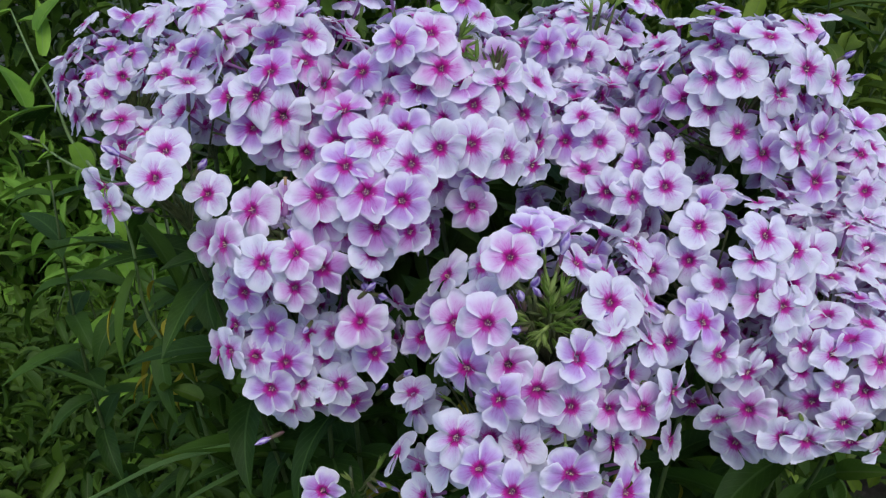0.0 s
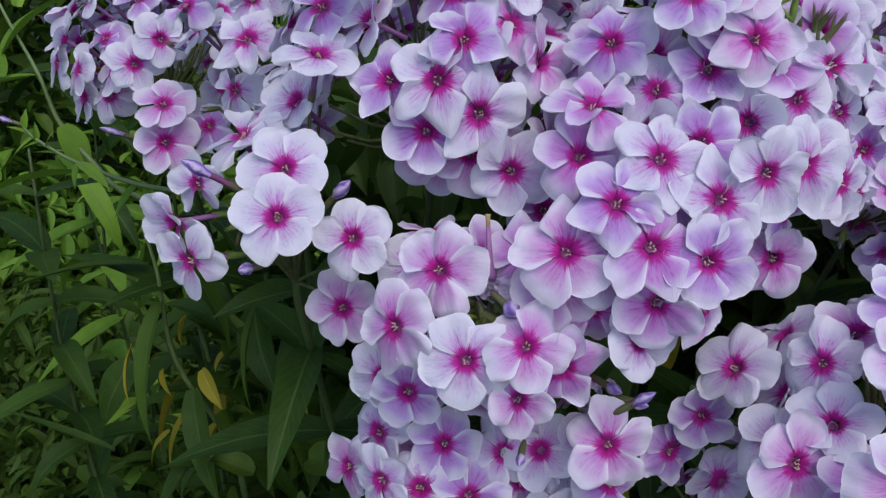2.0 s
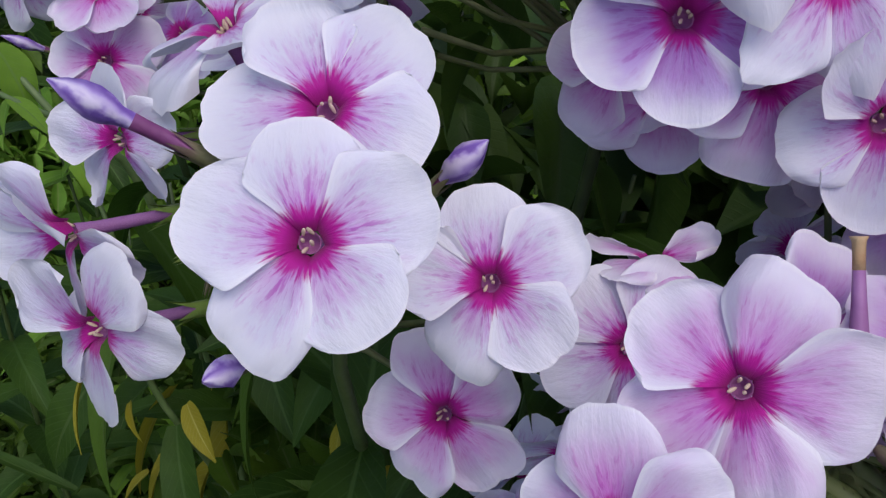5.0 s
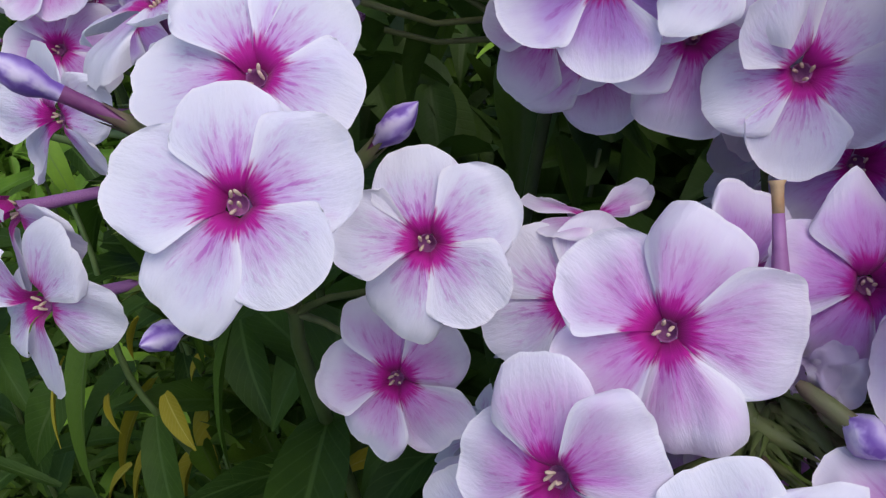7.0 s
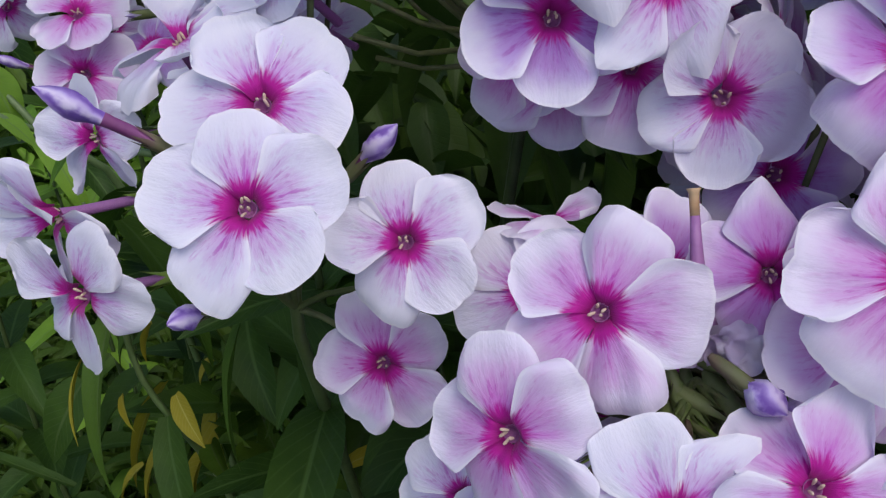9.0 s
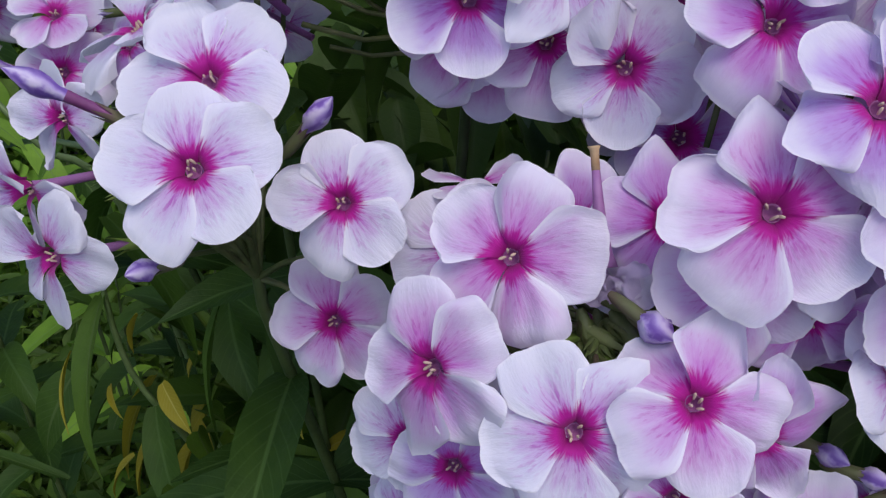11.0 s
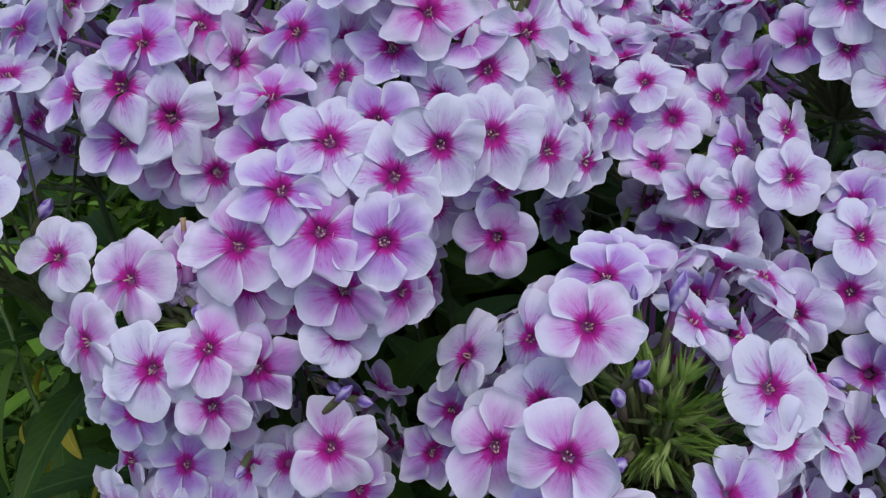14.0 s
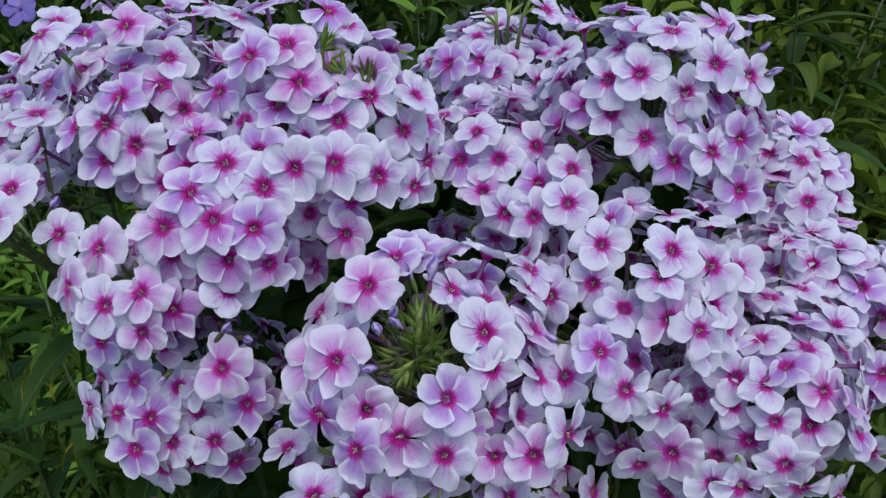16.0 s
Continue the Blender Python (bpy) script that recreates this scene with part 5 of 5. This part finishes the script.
leaf_between(sprig, (-0.422, 0.863, 0.837), (-0.437, 0.859, 0.838), 0.006, LEAF_BRIGHT, single_rng, 0.2, 0)
leaf_between(sprig, (-0.447, 0.875, 0.853), (-0.447, 0.878, 0.868), 0.006, LEAF_BRIGHT, single_rng, 0.2, 0)
leaf_between(sprig, (-0.430, 0.866, 0.841), (-0.420, 0.867, 0.853), 0.006, LEAF_BRIGHT, single_rng, 0.2, 0)
leaf_between(sprig, (-0.403, 0.858, 0.830), (-0.405, 0.842, 0.815), 0.006, LEAF_BRIGHT, single_rng, 0.2, 0)
leaf_between(sprig, (-0.433, 0.868, 0.844), (-0.450, 0.861, 0.841), 0.006, LEAF_BRIGHT, single_rng, 0.2, 0)
leaf_between(sprig, (-0.403, 0.858, 0.830), (-0.374, 0.836, 0.816), 0.011, LEAF_BRIGHT, single_rng, 0.2, 0)
leaf_between(sprig, (-0.352, 0.837, 0.821), (-0.366, 0.824, 0.798), 0.010, LEAF_BRIGHT, single_rng, 0.2, 0)
grass_tuft((-0.020, 0.700, 0.0), [[(-0.155, 0.681, 0.607), (-0.182, 0.637, 0.630), (-0.257, 0.605, 0.634), (-0.318, 0.566, 0.623), (-0.360, 0.541, 0.616)], [(-0.166, 0.672, 0.588), (-0.195, 0.625, 0.606), (-0.238, 0.581, 0.608), (-0.262, 0.556, 0.601)]])
back_stem = bent_shoot((0.493, 1.278, 0.000), [(0.543, 1.178, 0.518), (0.564, 1.189, 0.624), (0.611, 1.226, 0.767), (0.666, 1.271, 0.872), (0.714, 1.308, 0.961), (0.739, 1.327, 1.006)], "tall dark-leaved olive stem behind the clump", "olive shoots behind the clump", STEM)
leaf_between(back_stem, (0.611, 1.226, 0.767), (0.503, 1.179, 0.793), 0.028, LEAF, single_rng, 0.3, 10)
leaf_between(back_stem, (0.616, 1.228, 0.771), (0.682, 1.167, 0.747), 0.029, LEAF, single_rng, 0.3, 10)
leaf_between(back_stem, (0.639, 1.249, 0.819), (0.568, 1.310, 0.845), 0.034, LEAF, single_rng, 0.3, 0)
leaf_between(back_stem, (0.657, 1.261, 0.849), (0.687, 1.209, 0.849), 0.032, LEAF, single_rng, 0.3, 0)
leaf_between(back_stem, (0.671, 1.274, 0.879), (0.594, 1.288, 0.922), 0.033, LEAF, single_rng, 0.3, 0)
leaf_between(back_stem, (0.693, 1.289, 0.916), (0.575, 1.248, 0.959), 0.029, LEAF, single_rng, 0.3, 0)
leaf_between(back_stem, (0.581, 1.205, 0.662), (0.500, 1.194, 0.696), 0.033, LEAF, single_rng, 0.3, 0)
leaf_between(back_stem, (0.572, 1.195, 0.639), (0.645, 1.162, 0.604), 0.037, LEAF, single_rng, 0.3, 0)
leaf_between(back_stem, (0.550, 1.161, 0.609), (0.625, 1.140, 0.551), 0.036, LEAF_OLIVE, single_rng, 0.3, 0)
leaf_between(back_stem, (0.588, 1.205, 0.715), (0.673, 1.191, 0.671), 0.036, LEAF, single_rng, 0.3, 0)
leaf_between(back_stem, (0.698, 1.293, 0.924), (0.742, 1.284, 0.898), 0.033, LEAF, single_rng, 0.3, 0)
calyx_fat = calyx_mesh("calyx", CALYX_MOSS, -0.0004, 0.0045, 1.05)
violet_flower((-0.360, 0.922, 1.044))
faded_flower(starry, (-0.1063, 0.5070, 0.9270), (-0.107, 0.521, 0.950), [((-0.7, -0.2, -0.35), 0.0080), ((-0.35, -0.3, -0.85), 0.0085), ((0.25, -0.4, -0.8), 0.0080), ((0.9, -0.75, -0.05), 0.0125), ((0.85, -0.5, 0.2), 0.0100)])
for at, way, size in [((-0.1020, 0.5035, 0.9190), (0.3, -0.8, 0.35), 1.0), ((-0.1085, 0.5020, 0.9095), (-0.5, -0.7, -0.1), 1.0), ((-0.1055, 0.5000, 0.9085), (0.2, -0.9, 0.0), 0.9),
                      ((-0.1069, 0.5000, 0.9045), (0.15, -0.6, -0.7), 1.15), ((-0.0992, 0.4965, 0.9120), (0.3, -0.85, -0.2), 1.25), ((-0.1120, 0.5090, 0.9090), (0.85, -0.4, 0.2), 1.0),
                      ((-0.1120, 0.5030, 0.9050), (-0.6, -0.7, -0.2), 1.0), ((-0.1030, 0.5010, 0.9135), (0.1, -0.9, 0.3), 0.9)]:
    part("calyx", calyx_fat, starry, frame_from(Vector(at) - starry.location, way, 40, size * 0.95))
    part("calyx", calyx_fat, starry, frame_from(Vector(at) - starry.location + Vector((single_rng.uniform(-0.004, 0.004), 0.0035, single_rng.uniform(-0.004, 0.003))), Vector(way) + Vector((single_rng.uniform(-0.6, 0.6), 0, single_rng.uniform(-0.4, 0.4))), 10, size * 0.9))

shoot_rng = random.Random(41)
for k in range(14):
    x = -0.42 + 0.06 * k + shoot_rng.uniform(-0.03, 0.03)
    y = 0.72 + 0.10 * shoot_rng.random() + (0.16 if x < -0.2 else 0.0)
    shoot((x, y + 0.06, 0), (x + shoot_rng.uniform(-0.05, 0.05), y, shoot_rng.uniform(0.66, 0.84)), 100 + k, LEAVES, "dark green leafy phlox shoot with some yellow lower leaves", "leafy shoots in the clump", 0.055, 1.0, 0.25 if x > -0.15 else 0.0)
for k in range(7):
    x, y = -0.92 + 0.09 * k + shoot_rng.uniform(-0.06, 0.06), 1.05 + shoot_rng.random() * 0.5
    shoot((x, y, 0), (x + shoot_rng.uniform(-0.08, 0.08), y + shoot_rng.uniform(-0.08, 0.05), shoot_rng.uniform(0.22, 0.45)), 200 + k, LEAVES_SOFT, "low mid-green leafy shoot beside the flowering clump", "green shoots beside the clump", 0.05, 0.75, 0.0, 0.05)
for k in range(18):
    x, y = 0.35 + 0.08 * k + shoot_rng.uniform(-0.08, 0.08), 1.05 + shoot_rng.random() * 0.9
    shoot((x, y, 0), (x + shoot_rng.uniform(-0.1, 0.12), y + shoot_rng.uniform(-0.1, 0.1), shoot_rng.uniform(0.65, 1.15)), 300 + k, LEAVES_OLIVE if k % 3 else LEAVES, "olive-green leafy shoot standing behind the clump", "olive shoots behind the clump", 0.06, 0.95)
for k in range(9):
    x, y = -0.9 + 0.17 * k + shoot_rng.uniform(-0.08, 0.08), 1.15 + shoot_rng.random() * 0.5
    shoot((x, y, 0), (x + shoot_rng.uniform(-0.1, 0.1), y, shoot_rng.uniform(0.7, 1.0)), 400 + k, LEAVES if k % 2 else LEAVES_BRIGHT, "green leafy shoot at the back of the bed", "green shoots at the back", 0.07, 1.15)


# ---- low weeds and the shrubs behind ----
def leaf_carpet(name, count, box, length, mat, seed, label, category, tilt=0.6, rise=1.6, fine=False, edge=3.0):
    """Very many small leaves in one mesh, scattered through a box."""
    rng = np.random.default_rng(seed)
    lo, hi = np.array(box[:3]), np.array(box[3:])
    p = lo + (hi - lo) * rng.random((count, 3)) ** np.array([1, 1, rise])
    # ragged edges and an uneven top
    hump = np.sin(3.1 * p[:, 0] + seed) * np.sin(4.3 * p[:, 1] - seed) + 0.6 * np.sin(8.7 * p[:, 0] + 5.9 * p[:, 1]) + 0.4 * np.sin(17 * p[:, 0] - 13 * p[:, 1])
    off = np.abs((p[:, :2] - (lo[:2] + hi[:2]) / 2) / ((hi[:2] - lo[:2]) / 2))
    p = p[(off ** edge).sum(1) < (1.25 if edge > 2.5 else 0.85) + 0.35 * hump]
    hump = np.sin(3.1 * p[:, 0] + seed) * np.sin(4.3 * p[:, 1] - seed) + 0.6 * np.sin(8.7 * p[:, 0] + 5.9 * p[:, 1])
    p[:, 2] = lo[2] + (p[:, 2] - lo[2]) * (1.0 + 0.22 * hump)
    count = len(p)
    a, b, c = rng.uniform(0, 2 * np.pi, count), rng.normal(0, tilt, count), rng.normal(0, tilt * 0.6, count)
    ln = length * rng.uniform(0.55, 1.4, count)
    wd = ln * rng.uniform(0.28, 0.5, count)
    shape = [(0, 0), (0.3, 0.85), (0.62, 0.9), (1.0, 0.0), (0.62, -0.9), (0.3, -0.85), (0.45, 0.0)]
    tri = [(0, 1, 6), (1, 2, 6), (2, 3, 6), (3, 4, 6), (4, 5, 6), (5, 0, 6)]
    if fine:
        shape = [(s, v * math.sin(math.pi * min(1.0, 0.06 + 0.94 * s) ** 0.75) if s < 1 else 0.01 * v) for s in np.linspace(0, 1, 9) for v in (-1, -0.5, 0, 0.5, 1)]
        tri = [(5 * i + j, 5 * i + j + 5, 5 * i + j + 6, 5 * i + j + 1) for i in range(8) for j in range(4)]
    size = len(shape)
    verts = np.zeros((count, size, 3))
    uvs = np.zeros((count, size, 2))
    d = np.stack([np.cos(a) * np.cos(b), np.sin(a) * np.cos(b), np.sin(b)], 1)
    s = np.stack([-np.sin(a), np.cos(a), np.zeros(count)], 1)
    up = np.cross(d, s)
    s2 = s * np.cos(c)[:, None] + up * np.sin(c)[:, None]
    up2 = np.cross(d, s2)
    for k, (x, y) in enumerate(shape):
        verts[:, k] = p + d * (x * ln)[:, None] + s2 * (y * wd / 2)[:, None] + up2 * ((abs(y) * 0.15 - 0.25 * x * x) * ln)[:, None]
        uvs[:, k] = (x, 0.5 + 0.5 * y)
    tri = np.array(tri)
    faces = (np.arange(count)[:, None, None] * size + tri[None]).reshape(-1, tri.shape[1])
    me = mesh_from(name, verts.reshape(-1, 3).tolist(), faces.tolist(), mat, uvs.reshape(-1, 2))
    return tagged(new(name, me), label, category, kind="stuff")


leaf_carpet("weeds", 16000, (-3.4, -0.6, 0.0, 3.2, 3.0, 0.10), 0.030, WEED, 1, "low green weeds covering the soil", "weeds")
leaf_carpet("tall_weeds", 2200, (-1.6, 0.85, 0.0, -0.25, 1.45, 0.30), 0.045, WEED, 2, "taller green weeds beside the flower bed", "weeds", 0.8)
leaf_carpet("shaded_weeds", 2200, (-0.3, 0.98, 0.0, 0.5, 2.0, 0.34), 0.05, SHADE, 9, "weeds behind the clump, coloured darker for the shade there", "weeds", 0.8)
leaf_carpet("side_weeds", 9000, (-1.9, 1.15, 0.0, -0.15, 1.75, 0.20), 0.036, WEED, 7, "small dark green weeds beside the flower bed", "weeds", 0.7, fine=True)
# far weeds take the brighter leaf colour that stands in for light
leaf_carpet("far_weeds", 7000, (-2.4, 1.72, 0.0, -0.1, 2.7, 0.46), 0.066, WEED_LIT, 10, "weeds behind the flower bed, coloured brighter as if in the light", "weeds", 0.7, fine=True)
leaf_carpet("undergrowth", 4200, (-0.30, 0.66, 0.02, 0.5, 1.0, 0.62), 0.05, WEED, 3, "dark leaves in the shade under the phlox", "undergrowth", 0.9, fine=True)
# added leaves in the darkened green, so that gaps between the heads look shaded
leaf_carpet("shaded_leaves", 2600, (-0.24, 0.76, 0.45, 0.42, 1.02, 0.84), 0.065, SHADE, 8, "phlox leaves crowded behind the flower heads, coloured darker as if shaded", "leaves", 0.7, fine=True)
leaf_carpet("shrubs", 38000, (-4.4, 1.72, 0.0, 4.8, 3.5, 1.25), 0.085, HEDGE, 4, "dark green shrubs behind the flower bed", "shrubs", 0.8, 0.9, edge=2.0)
leaf_carpet("green_bank", 12000, (0.3, 1.25, 0.0, 2.4, 2.2, 0.95), 0.06, BANK, 5, "olive-green herbs behind the clump", "herbs", 0.8)
